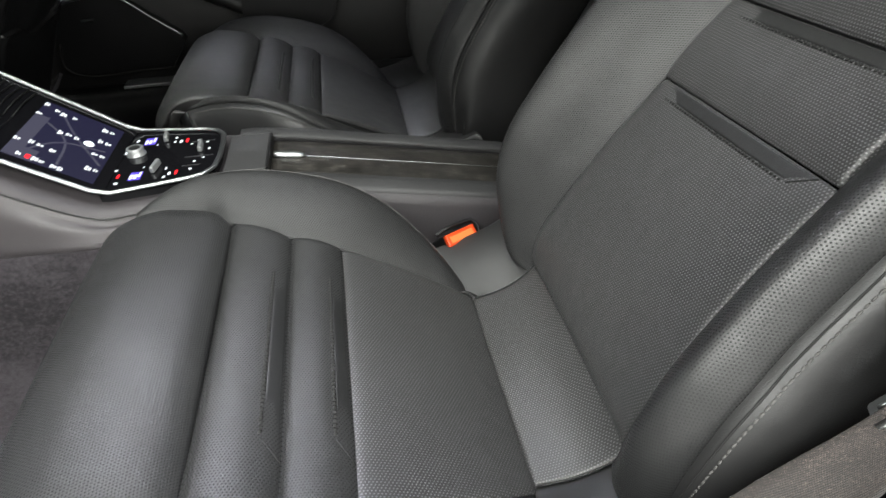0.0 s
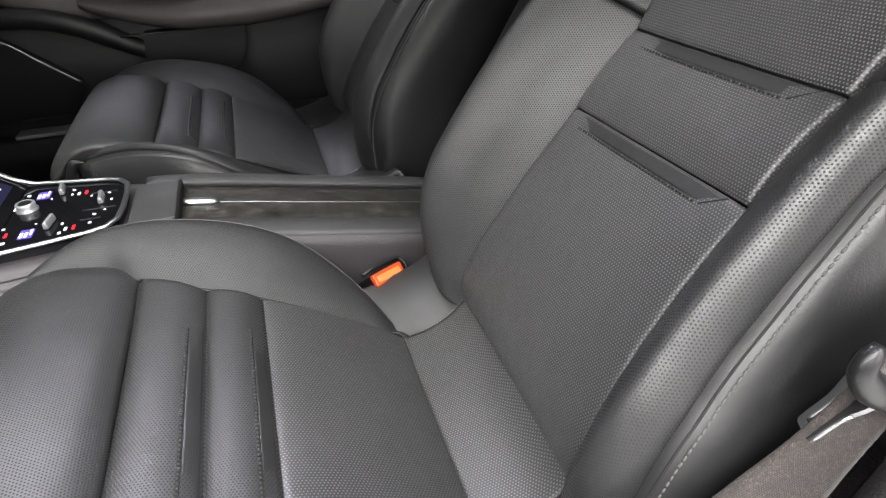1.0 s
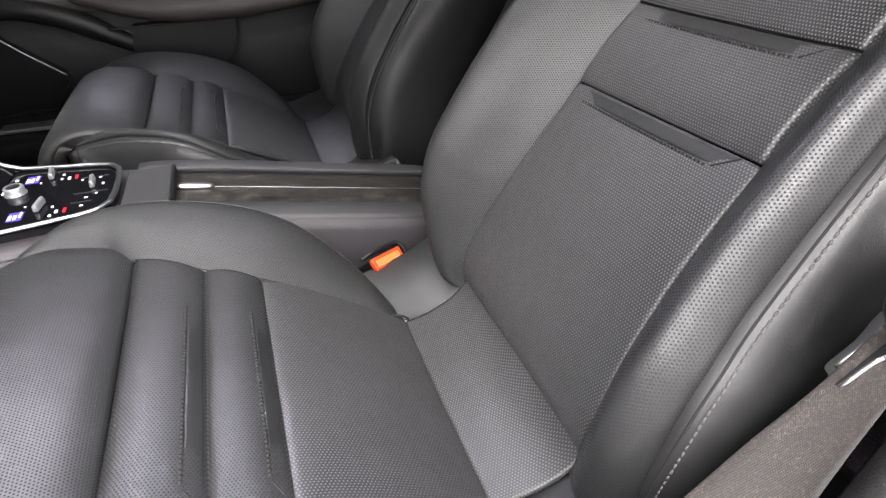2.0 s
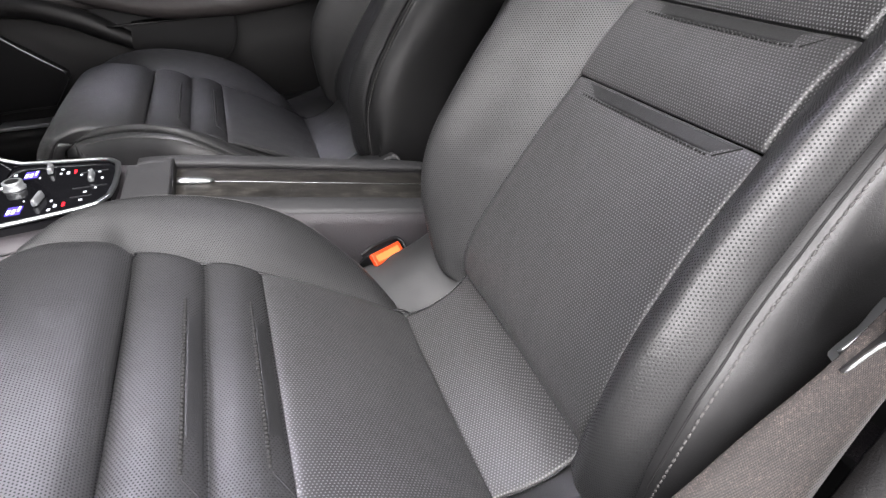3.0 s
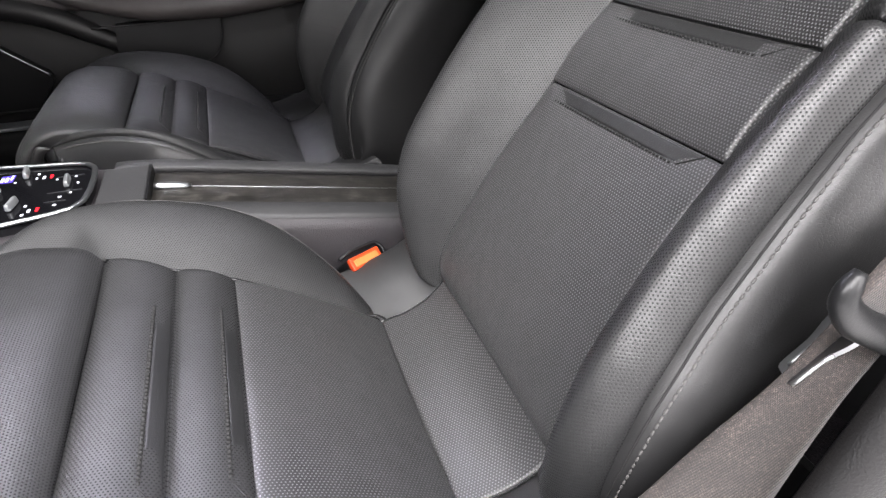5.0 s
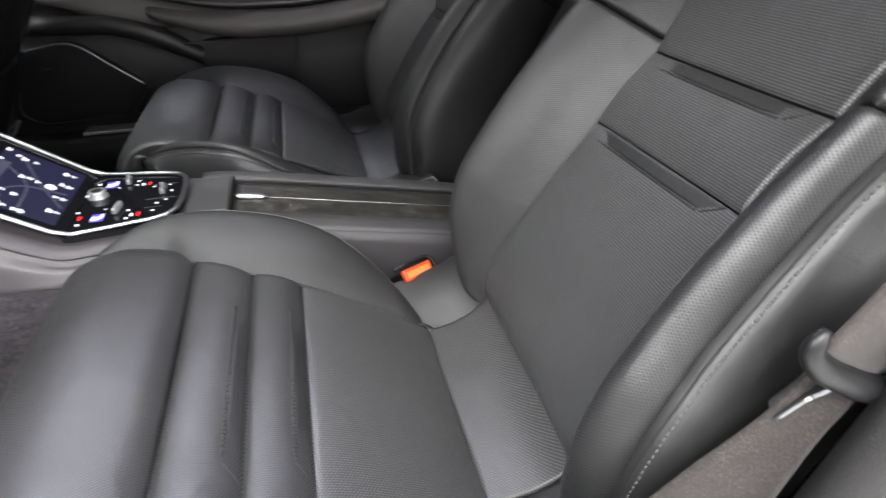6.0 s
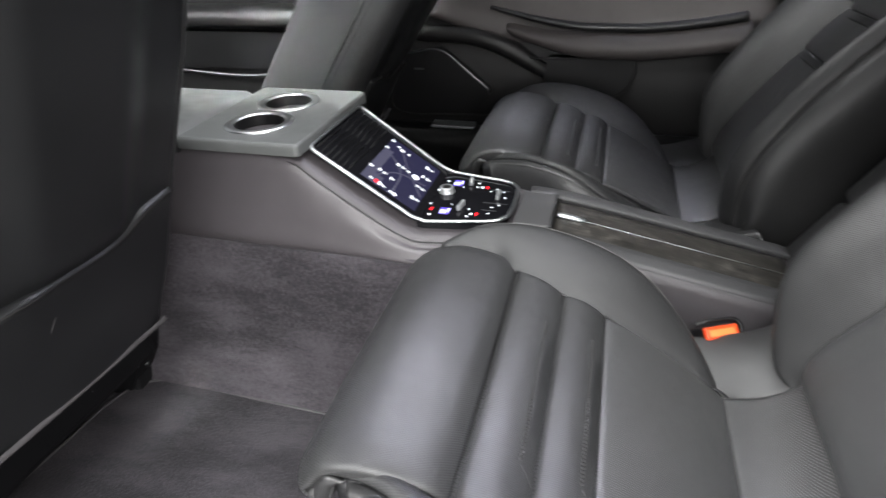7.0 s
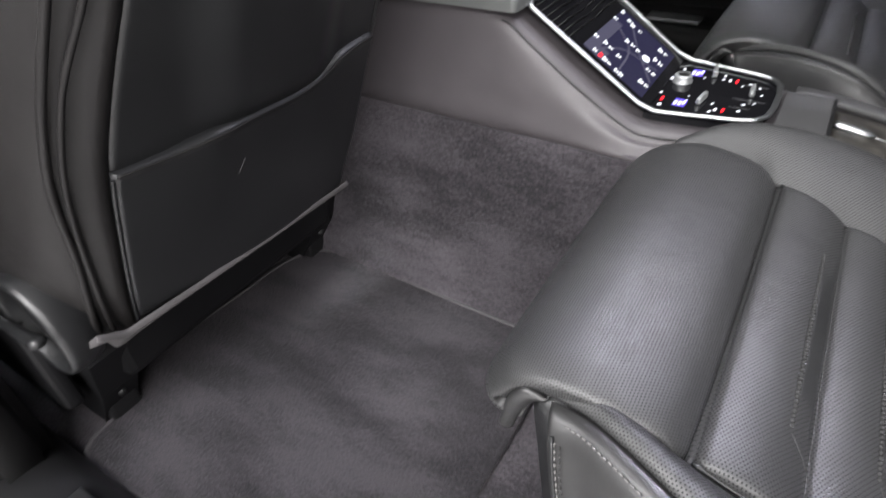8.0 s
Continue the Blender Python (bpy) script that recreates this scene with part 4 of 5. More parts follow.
# stitched line that follows the panel
for s in (-1, 1):
    xs = np.linspace(-0.72, -0.46, 60)
    seam = np.stack([xs, s * (half_y(xs) - 0.0028), top_z(xs) - 0.0065], -1)
    part("seam", tube_bm(seam, 0.0012, 6), BLACK, body)


def rounded(x0, x1, y0, y1, r, k=6):
    out = []
    for cx, cy, a0 in ((x1 - r, y1 - r, 0), (x0 + r, y1 - r, 90), (x0 + r, y0 + r, 180), (x1 - r, y0 + r, 270)):
        out += [(cx + r * math.cos(radians(a0 + 90 * i / k)), cy + r * math.sin(radians(a0 + 90 * i / k))) for i in range(k + 1)]
    return out


CUPS = [(-0.800, -0.050), (-0.804, 0.049)]
R_CUP = 0.037


def holed_slab(outline, holes, z0, z1, round_edge=0.004):
    """A plate with round holes through it."""
    bm = bmesh.new()
    loops = []
    inner = [[(cx + r * math.cos(a), cy + r * math.sin(a)) for a in np.linspace(0, 2 * math.pi, 40, endpoint=False)] for cx, cy, r in holes]
    cxo, cyo = np.mean([p[0] for p in outline]), np.mean([p[1] for p in outline])
    shrink = [((x - cxo) * 0.965 + cxo, (y - cyo) * 0.965 + cyo) for x, y in outline]
    for line in [shrink] + inner:
        vs = [bm.verts.new((x, y, z1)) for x, y in line]
        loops.append([bm.edges.new((vs[i], vs[(i + 1) % len(vs)])) for i in range(len(vs))])
    bmesh.ops.triangle_fill(bm, use_beauty=True, use_dissolve=False, edges=[e for lp in loops for e in lp], normal=(0, 0, 1))
    rim = []
    for f, dz in ((0.965, 0), (0.985, 0.0012), (0.997, 0.004), (1.0, 0.008)):
        rim.append([((x - cxo) * f + cxo, (y - cyo) * f + cyo, z1 - dz) for x, y in outline])
    rim.append([(x, y, z0) for x, y in outline])
    rim_bm = grid_bm(np.array(rim), wrap=True)
    bmesh.ops.recalc_face_normals(rim_bm, faces=rim_bm.faces[:])
    return merged(bm, rim_bm)


lid = part("cup_holder_panel", holed_slab(rounded(-0.893, -0.700, -0.1265, 0.1265, 0.008), [(x, y, R_CUP) for x, y in CUPS], 0.4395, 0.456), LID, console, "grey leather panel with two cup holders")
for x, y in CUPS:
    cup = part("cup_ring", lathe_bm([(R_CUP, 0.4560), (R_CUP + 0.0008, 0.4575), (R_CUP + 0.003, 0.4585), (R_CUP + 0.009, 0.4590), (R_CUP + 0.0125, 0.4578), (R_CUP + 0.013, 0.4560)], (x, y, 0), count=56), CHROME, lid, "polished metal ring")
    part("cup_well", lathe_bm([(0.001, 0.385), (0.030, 0.385), (0.0345, 0.388), (0.0365, 0.40), (R_CUP - 0.0003, 0.4562)], (x, y, 0), count=40), BLACK, lid)
# armrest box between the front seats, ahead of the cup holders
rest = np.array([[(x, k * 0.127, 0.447 + 0.010 * (1 - k**4) - 0.02 * max(0, (-1.30 - x) / 0.1) ** 2) for k in np.linspace(-1, 1, 20)] for x in np.linspace(-1.40, -0.9015, 24)])
front_rest = thing("storage_box", (-1.15, 0, 0.2), "grey leather storage box between the front seats", "storage box")
part("lid", pad(rest, None, (0, 0, 1), r=0.014, d=0.010, skirt=0.018), LID, front_rest)
part("box", box_bm(-1.40, -1.022, -0.124, 0.124, 0.2, 0.44, 0.01), CONSOLE, front_rest)
part("trim_line", box_bm(-0.903, -0.892, -0.122, 0.122, 0.40, 0.449, 0.002), BLACK, front_rest)


# sloping display and flat control panel in one bright frame
def on_slope(d, y, h=0.0):
    """A place d metres down the slope from its top edge."""
    v = Vector((-0.703, y, 0.439)) + SL * d + SN * h
    return (v.x, v.y, v.z)


SLOPE = 0.185
panel_line = [(-0.5515, 0.087), (-0.455, 0.0685), (-0.436, 0.060), (-0.427, 0.045), (-0.425, 0.0), (-0.427, -0.045), (-0.436, -0.060), (-0.455, -0.0685), (-0.5515, -0.087)]
display = part("display_glass", grid_bm(np.array([[on_slope(d, y * (0.092 - 0.005 * d / SLOPE), 0.001) for y in np.linspace(-1, 1, 12)] for d in np.linspace(0, SLOPE, 20)])), GLOSS, console, "black glass display")
bm = prism_bm(polyline(panel_line, 80).tolist(), 0.318, 0.3345)
panel = part("control_panel", bm, GLOSS, console, "black glass control panel")
ring = [on_slope(0, 0, 0.003), on_slope(0.0, 0.084, 0.003), on_slope(0.006, 0.093, 0.003), on_slope(SLOPE * 0.5, 0.0905, 0.003), on_slope(SLOPE - 0.012, 0.088, 0.003), (-0.540, 0.0865, 0.3375), (-0.50, 0.0785, 0.337), (-0.455, 0.0695, 0.337), (-0.437, 0.0625, 0.337), (-0.4265, 0.047, 0.337), (-0.4235, 0.02, 0.337), (-0.4235, 0.0, 0.337)]
half_ring = polyline(ring, 120)
full = np.concatenate([half_ring, (half_ring * np.array([1, -1, 1]))[::-1]])
part("chrome_frame", tube_bm(full, 0.0034, 10, 0.7), CHROME, console, "bright chrome frame round the panel")
# air vent slats at the top of the slope
for k in range(7):
    d = 0.008 + k * 0.0088
    slat = merged(*[tube_bm([on_slope(d + 0.002 * math.sin(j), y0, 0.0012), on_slope(d, (y0 + y1) / 2, 0.0018), on_slope(d + 0.002, y1, 0.0012)], 0.0012, 6) for j, (y0, y1) in enumerate(((-0.083, -0.004), (0.004, 0.083)))])
    part("vent_slat", slat, VENT, display)
# lit page of the display: a blue field with pale map lines and bars of writing
def slope_patch(d0, d1, y0, y1, h):
    return grid_bm(np.array([[on_slope(d, y, h) for y in np.linspace(y0, y1, 4)] for d in np.linspace(d0, d1, 4)]))


D0, D1 = 0.078, 0.172
page = part("lit_page", slope_patch(D0, D1, -0.072, 0.072, 0.0016), SCREEN_BLUE, display, "dark blue lit screen page")
for pts in (((0.09, -0.06), (0.12, -0.01), (0.165, 0.005)), ((0.085, 0.03), (0.12, 0.0), (0.13, -0.06)), ((0.10, 0.06), (0.125, 0.02), (0.168, -0.03))):
    part("map_line", tube_bm([on_slope(d, y, 0.0016) for d, y in chain(list(pts), 14)], 0.0014, 6, 0.1, tuple(SN)), SCREEN_PALE, page)
part("map_dot", lathe_bm([(0.0001, 0.0008), (0.005, 0.0008), (0.006, 0.0)], on_slope(0.145, 0.010, 0.0016), tuple(SN), 20), SCREEN_WHITE, page)
# pale reflection across the top of the page, put in as glowing patches
part("pale_band", slope_patch(D0, D0 + 0.016, -0.072, 0.034, 0.0019), SCREEN_PALE, page)
part("pale_band", slope_patch(D0 + 0.016, D0 + 0.030, -0.072, -0.046, 0.0019), SCREEN_PALE, page)
bars = [(0.0814, 0.0641), (0.081, 0.0353), (0.0952, 0.0572), (0.1032, 0.0536), (0.1158, 0.0544), (0.0814, -0.0352), (0.0952, -0.0322), (0.1044, -0.0334), (0.0929, -0.064), (0.109, -0.064), (0.1161, -0.0650), (0.1181, -0.0353), (0.1126, 0.0101), (0.1216, 0.0114), (0.1307, 0.0101), (0.1525, 0.0543), (0.161, 0.0546), (0.1635, 0.024), (0.1548, 0.0242), (0.1566, -0.0098), (0.1651, -0.0095), (0.1589, -0.0449), (0.1670, -0.0442), (0.1284, -0.066), (0.1353, -0.066)]
for k, (d, y) in enumerate(bars):
    w, h = (0.0084, 0.0048, 0.0064)[k % 3], (0.0024, 0.0031)[k % 2]
    lettering = merged(slope_patch(d - h, d - 0.0004, y - w / 2, y + w / 2, 0.0024), slope_patch(d + 0.0006, d + h, y - w / 2 + 0.001, y + w * 0.32, 0.0024))
    part("writing_bar", lettering, SCREEN_WHITE, page)
part("red_mark", slope_patch(0.0995, 0.1040, -0.068, -0.060, 0.0026), GLOW_RED, page)

# controls on the flat panel
PZ = 0.3347


def panel_bar(name, x, y, lx, ly, material, h=0.0006, turn=0.0):
    bm = box_bm(-lx / 2, lx / 2, -ly / 2, ly / 2, 0, h, 0)
    bmesh.ops.transform(bm, matrix=pose(x, y, PZ, 0, 0, turn), verts=bm.verts[:])
    return part(name, bm, material, panel)


knob = part("rotary_knob", smooth_bm(lathe_bm([(0.0001, 0.0092), (0.0072, 0.0092), (0.0090, 0.0096), (0.0104, 0.0090), (0.0108, 0.0076), (0.0104, 0.0036), (0.0110, 0.0026), (0.0120, 0.0014), (0.0120, 0.0)], (-0.534, 0.017, PZ), count=40)), SILVER, panel, "silver rotary knob")
part("knob_face", lathe_bm([(0.0001, 0.0096), (0.0066, 0.0096), (0.0072, 0.0093)], (-0.534, 0.017, PZ), count=30), BLACK, knob)
for x, y, turn in ((-0.503, 0.056, 8), (-0.500, -0.031, -8), (-0.452, 0.014, 4)):
    bm = box_bm(-0.0034, 0.0034, -0.0125, 0.0125, 0.0, 0.0085, 0.0022, 3)
    for v in bm.verts:
        v.co.x *= 1.0 - 0.35 * v.co.z / 0.0085
    bmesh.ops.transform(bm, matrix=pose(x, y, PZ, 0, 0, turn), verts=bm.verts[:])
    part("toggle", bm, SILVER, panel, "silver toggle switch")
for x, y in ((-0.523, 0.051), (-0.521, -0.046)):
    f = panel_bar("blue_display", x, y, 0.014, 0.019, GLOW_BLUE)
    part("figures", merged(box_bm(x - 0.006, x - 0.003, y - 0.008, y + 0.002, PZ + 0.0008, PZ + 0.0012, 0), box_bm(x - 0.001, x + 0.002, y - 0.008, y + 0.002, PZ + 0.0008, PZ + 0.0012, 0), box_bm(x + 0.004, x + 0.006, y - 0.004, y + 0.008, PZ + 0.0008, PZ + 0.0012, 0)), SCREEN_WHITE, f)
for x, y in ((-0.474, 0.043), (-0.473, -0.047), (-0.5425, -0.042)):
    panel_bar("red_light", x, y, 0.0027, 0.0086, GLOW_RED)
for x, y, lx, ly in ((-0.482, 0.042, 0.005, 0.010), (-0.481, -0.048, 0.005, 0.010), (-0.490, 0.055, 0.005, 0.005), (-0.490, 0.042, 0.004, 0.005), (-0.487, -0.034, 0.004, 0.006), (-0.486, -0.056, 0.005, 0.006), (-0.541, 0.056, 0.006, 0.006), (-0.540, 0.040, 0.006, 0.005), (-0.548, 0.022, 0.005, 0.010), (-0.549, -0.026, 0.008, 0.004), (-0.541, -0.060, 0.007, 0.006), (-0.512, 0.038, 0.003, 0.004), (-0.458, 0.040, 0.006, 0.003), (-0.466, 0.030, 0.004, 0.003), (-0.446, 0.032, 0.005, 0.003), (-0.441, 0.012, 0.004, 0.006), (-0.455, -0.022, 0.006, 0.004), (-0.457, -0.042, 0.006, 0.004), (-0.445, -0.014, 0.004, 0.003), (-0.516, -0.024, 0.003, 0.003)):
    panel_bar("mark", x, y, lx * 0.55, ly * 0.62, SCREEN_WHITE)
for x, y, lx, ly in ((-0.452, 0.036, 0.030, 0.0007), (-0.452, -0.008, 0.036, 0.0007), (-0.458, -0.032, 0.022, 0.0007)):
    panel_bar("button_joint", x, y, lx, ly, STEEL, 0.0005)

# ---- wooden tray behind the panel ----
def tray_z(x):
    return float(top_z(x))


tray = thing("wooden_tray", (-0.2, 0, 0.29), "dark open-pored wooden tray cover with a bright pull", "tray cover")
xs = np.linspace(-0.362, -0.03, 24)
wood = np.array([[(x, y, tray_z(x) + 0.0015 + 0.002 * (1 - (y / 0.05) ** 2)) for y in np.linspace(-0.050, 0.050, 14)] for x in xs])
part("wood_panel", pad(wood, None, (0, 0, 1), r=0.002, d=0.001, skirt=0.004), WOOD, tray)
line = [(x, 0.0, tray_z(x) + 0.0042) for x in np.linspace(-0.325, -0.035, 30)]
part("chrome_line", tube_bm(line, 0.0005, 8), CHROME, tray, "thin bright inlay")
part("pull", smooth_bm(tube_bm([(x, 0.0, tray_z(x) + 0.0055) for x in np.linspace(-0.360, -0.318, 10)], np.array([0.0056, 0.0064, 0.0070, 0.0070, 0.0070, 0.0068, 0.0066, 0.0062, 0.005, 0.003]), 12, 0.6)), CHROME, tray, "bright metal pull")
for s in (-1, 1):
    edge = np.array([[(x, s * y, tray_z(x) + h) for y, h in ((0.0515, 0.000), (0.0518, 0.007), (0.0535, 0.0085), (0.068, 0.0082), (0.080, 0.0072), (0.0845, 0.0055), (0.0858, 0.0), (0.0862, -0.006))] for x in np.linspace(-0.408, -0.02, 30)])
    part("side_rail", pad(edge, None, (0, s * 0.2, 1), r=0.003, d=0.001, skirt=0.004), PLASTIC, console)
part("front_rail", box_bm(-0.4185, -0.3655, -0.0522, 0.0522, 0.312, 0.3295, 0.002), PLASTIC, console)
part("inner_gap", box_bm(-0.3656, -0.3625, -0.0515, 0.0515, 0.310, 0.330, 0), BLACK, console)
side_wall = np.array([[(x, -0.0868 - 0.003 * math.sin(math.pi * t), tray_z(x) + 0.001 - 0.11 * t) for t in np.linspace(0, 1, 8)] for x in np.linspace(-0.34, 0.0, 20)])
for s in (1, -1):
    part("side_wall", pad(side_wall * np.array([1, s, 1]), None, (0, -s, 0.1), r=0.003, d=0.001, skirt=0.01), WALL_PLASTIC, console)

# middle backrest between the seats
middle = thing("middle_backrest", (0.15, 0, 0.3), "dark leather middle backrest between the two rear seats", "backrest")
for name, s0, s1, n0 in (("upper_pad", 0.135, 0.62, 0.010), ("lower_pad", -0.02, 0.131, 0.004)):
    ss, ks = s0 + (s1 - s0) * eased(30, 0.7), 2 * eased(24, 0.5) - 1
    s, k = np.meshgrid(ss, ks, indexing="ij")
    part(name, pad(back_at(s, n0 - 0.05 + 0.02 * (1 - np.abs(k) ** 3), k * 0.112), None, (-0.857, 0, 0.515), r=0.012, d=0.010, skirt=0.02), LEATHER, middle)

# ---- belts ----
buckle = thing("belt_buckle", (-0.13, -0.115, 0.2), "orange-red seat belt buckle between cushion and console", "belt buckle")
bd = Vector((0.049, 0.026, 0.002)).normalized()
bx = Matrix.LocRotScale((-0.1315, -0.1180, 0.2325), Euler((radians(46), radians(2), math.atan2(bd.y, bd.x))), None)
for name, size, at, m, bev in (("housing", (0.0475, 0.0185, 0.05), (0, 0, -0.0235), BLACK, 0.004), ("button", (0.047, 0.0165, 0.008), (0, 0.0, 0.0025), ORANGE, 0.002)):
    bm = box_bm(-size[0] / 2 + at[0], size[0] / 2 + at[0], -size[1] / 2 + at[1], size[1] / 2 + at[1], -size[2] / 2 + at[2], size[2] / 2 + at[2], bev, 3)
    bmesh.ops.transform(bm, matrix=bx, verts=bm.verts[:])
    part(name, bm, m, buckle)
bm = box_bm(-0.0185, 0.0185, -0.0050, 0.0040, 0.0060, 0.0070, 0.0006)
bmesh.ops.transform(bm, matrix=bx, verts=bm.verts[:])
part("button_dish", bm, ORANGE_DISH, buckle.children[1])

bm = box_bm(-0.0255, 0.0255, -0.0112, -0.0096, -0.006, 0.0035, 0.0006)
bmesh.ops.transform(bm, matrix=bx, verts=bm.verts[:])
surround = tube_bm(chain([(0.028, -0.014, -0.006), (0.0315, -0.006, -0.001), (0.0315, 0.006, 0.001), (0.027, 0.0135, 0.0), (0.012, 0.0160, -0.002), (-0.012, 0.0165, -0.004), (-0.027, 0.0140, -0.008)], 40), 0.0026, 10)
bmesh.ops.transform(surround, matrix=bx, verts=surround.verts[:])
part("surround", smooth_bm(surround), BLACK, buckle, "soft black edge round the button")
part("metal_lip", bm, CHROME, buckle, "bright metal lip below the button")

belt = thing("seat_belt", (0.0, -0.6, 0.3), "taupe woven seat belt hanging beside the seat", "seat belt")


def ribbon(left, right, thick=0.0014, count=44):
    """A woven band between two edges."""
    a, b = chain(left, count), chain(right, count)
    k = np.linspace(0, 1, 10)
    g = a[:, None] + (b - a)[:, None] * k[None, :, None]
    run = np.r_[0, np.cumsum(np.linalg.norm(np.diff(a, axis=0), axis=1))]
    uv = np.stack(np.broadcast_arrays(k[None, :] * 0.05, run[:, None]), -1)
    return pad(g, uv, (-0.5, -1, 0.3), r=0.0012, d=0.0006, skirt=thick)


lower = ribbon([(-0.150, -0.578, 0.285), (-0.085, -0.585, 0.356), (-0.050, -0.586, 0.393), (-0.018, -0.588, 0.427), (0.002, -0.592, 0.465)],
               [(-0.040, -0.606, 0.20), (-0.008, -0.605, 0.344), (0.001, -0.605, 0.388), (0.012, -0.605, 0.428), (0.036, -0.602, 0.462)])
part("lower_webbing", lower, WEBBING, belt)
upper = ribbon([(-0.022, -0.606, 0.489), (0.004, -0.606, 0.533), (0.05, -0.602, 0.61), (0.14, -0.60, 0.76), (0.21, -0.61, 0.88)],
               [(0.028, -0.606, 0.462), (0.050, -0.606, 0.505), (0.095, -0.602, 0.585), (0.185, -0.60, 0.74), (0.255, -0.61, 0.86)])
part("upper_webbing", upper, WEBBING, belt)
# tongue: steel plate with a slot, in a dark moulded grip
acr = Vector((0.072, 0.0, -0.038)).normalized()
along = Vector((0.038, 0.0, 0.072)).normalized()
nrm = Vector((0.0, -1.0, 0.0))
TM = Matrix.Translation((0.010, -0.604, 0.483)) @ Matrix((along, acr, nrm)).transposed().to_4x4()
tongue = thing("belt_tongue", (0.0, -0.61, 0.45), "brushed steel belt tongue in a dark plastic grip", "belt tongue")


def placed(bm, m):
    bmesh.ops.transform(bm, matrix=m, verts=bm.verts[:])
    return bm


def frame_plate(outer, inner, z0, z1):
    bm = bmesh.new()
    n = len(outer)
    rings = [[bm.verts.new((x, y, z)) for x, y in line] for line, z in ((outer, z0), (outer, z1), (inner, z1), (inner, z0))]
    for a in range(4):
        for k in range(n):
            bm.faces.new((rings[a][k], rings[a][(k + 1) % n], rings[(a + 1) % 4][(k + 1) % n], rings[(a + 1) % 4][k]))
    bmesh.ops.recalc_face_normals(bm, faces=bm.faces[:])
    return bm


# the blade hangs turned a little out of the grip's plane
run = Vector((0.0159, -0.0047, 0.0252)).normalized()
wide = Vector((-0.0124, -0.0212, 0.0057))
wide = (wide - run * wide.dot(run)).normalized()
TB = Matrix.Translation((0.0143, -0.592, 0.4632)) @ Matrix((run, wide, run.cross(wide))).transposed().to_4x4()
flare = [(-0.0440, 0.0066), (-0.0428, 0.0086), (-0.038, 0.0092), (-0.030, 0.0093), (-0.024, 0.0096), (-0.019, 0.0110), (-0.0135, 0.0132), (-0.006, 0.0150)]
blade_out = flare + [(x, -w) for x, w in flare[::-1]]
slot = [(-0.0392, 0.0040), (-0.0390, 0.0043), (-0.036, 0.0043), (-0.032, 0.0043), (-0.028, 0.0043), (-0.024, 0.0043), (-0.0212, 0.0043), (-0.0210, 0.0040)]
blade_in = slot + [(x, -w) for x, w in slot[::-1]]
blade = part("blade", placed(frame_plate(blade_out, blade_in, -0.0012, 0.0012), TB), STEEL, tongue, "steel blade with a square slot")
# highlights on the steel edges, drawn as thin chrome bars
part("polished_edge", placed(tube_bm([(x, w - 0.0002, 0.0) for x, w in flare[1:-2]], 0.0013, 8), TB), CHROME, blade, "chrome bar that draws the highlight on the blade's edge")
part("polished_edge", placed(tube_bm([(x, -0.0046, 0.0) for x in np.linspace(-0.039, -0.021, 8)], 0.0013, 8), TB), CHROME, blade, "chrome bar that draws the highlight on the blade's edge")
arc = chain([(0.006, -0.037, 0.0), (-0.006, -0.036, 0.001), (-0.013, -0.022, 0.002), (-0.015, -0.002, 0.003), (-0.015, 0.018, 0.004), (-0.011, 0.032, 0.004), (0.002, 0.038, 0.003)], 40)
grip = tube_bm(arc, np.interp(np.linspace(0, 1, 40), [0, 0.06, 0.3, 0.7, 0.94, 1], [0.003, 0.0055, 0.0078, 0.0086, 0.0065, 0.003]), 16, 0.85)
part("grip", placed(smooth_bm(grip), TM), SHELL, tongue, "dark moulded crescent grip")
bar = placed(smooth_bm(tube_bm([(-0.004, y, -0.003) for y in np.linspace(-0.034, 0.034, 12)], 0.0055, 12, 0.7)), TM)
part("slot_bar", bar, BLACK, tongue)


# ---- front seats ----
shell_x = spline((0.18, -0.905), (0.25, -0.892), (0.32, -0.872), (0.42, -0.840), (0.59, -0.768), (0.80, -0.69), (0.92, -0.66))

# edges of the front seats' shells and piping, from the seat's middle
shell_out = spline((0.20, -0.186), (0.246, -0.187), (0.353, -0.180), (0.429, -0.172), (0.472, -0.163), (0.513, -0.153), (0.549, -0.143), (0.65, -0.122), (0.93, -0.09))
shell_in = spline((0.20, 0.098), (0.264, 0.112), (0.315, 0.128), (0.394, 0.140), (0.472, 0.142), (0.57, 0.140), (0.65, 0.140), (0.93, 0.12))
piping_out = spline((0.20, -0.200), (0.241, -0.211), (0.288, -0.215), (0.364, -0.215), (0.441, -0.204), (0.485, -0.193), (0.523, -0.181), (0.555, -0.170), (0.70, -0.140), (0.93, -0.11))


welt_out = spline((0.20, -0.218), (0.244, -0.217), (0.348, -0.211), (0.424, -0.210), (0.486, -0.201), (0.524, -0.192), (0.556, -0.183), (0.70, -0.150), (0.93, -0.118))
welt_in = spline((0.20, -0.204), (0.239, -0.206), (0.336, -0.207), (0.423, -0.203), (0.463, -0.197), (0.504, -0.187), (0.530, -0.176), (0.552, -0.166), (0.70, -0.132), (0.93, -0.100))


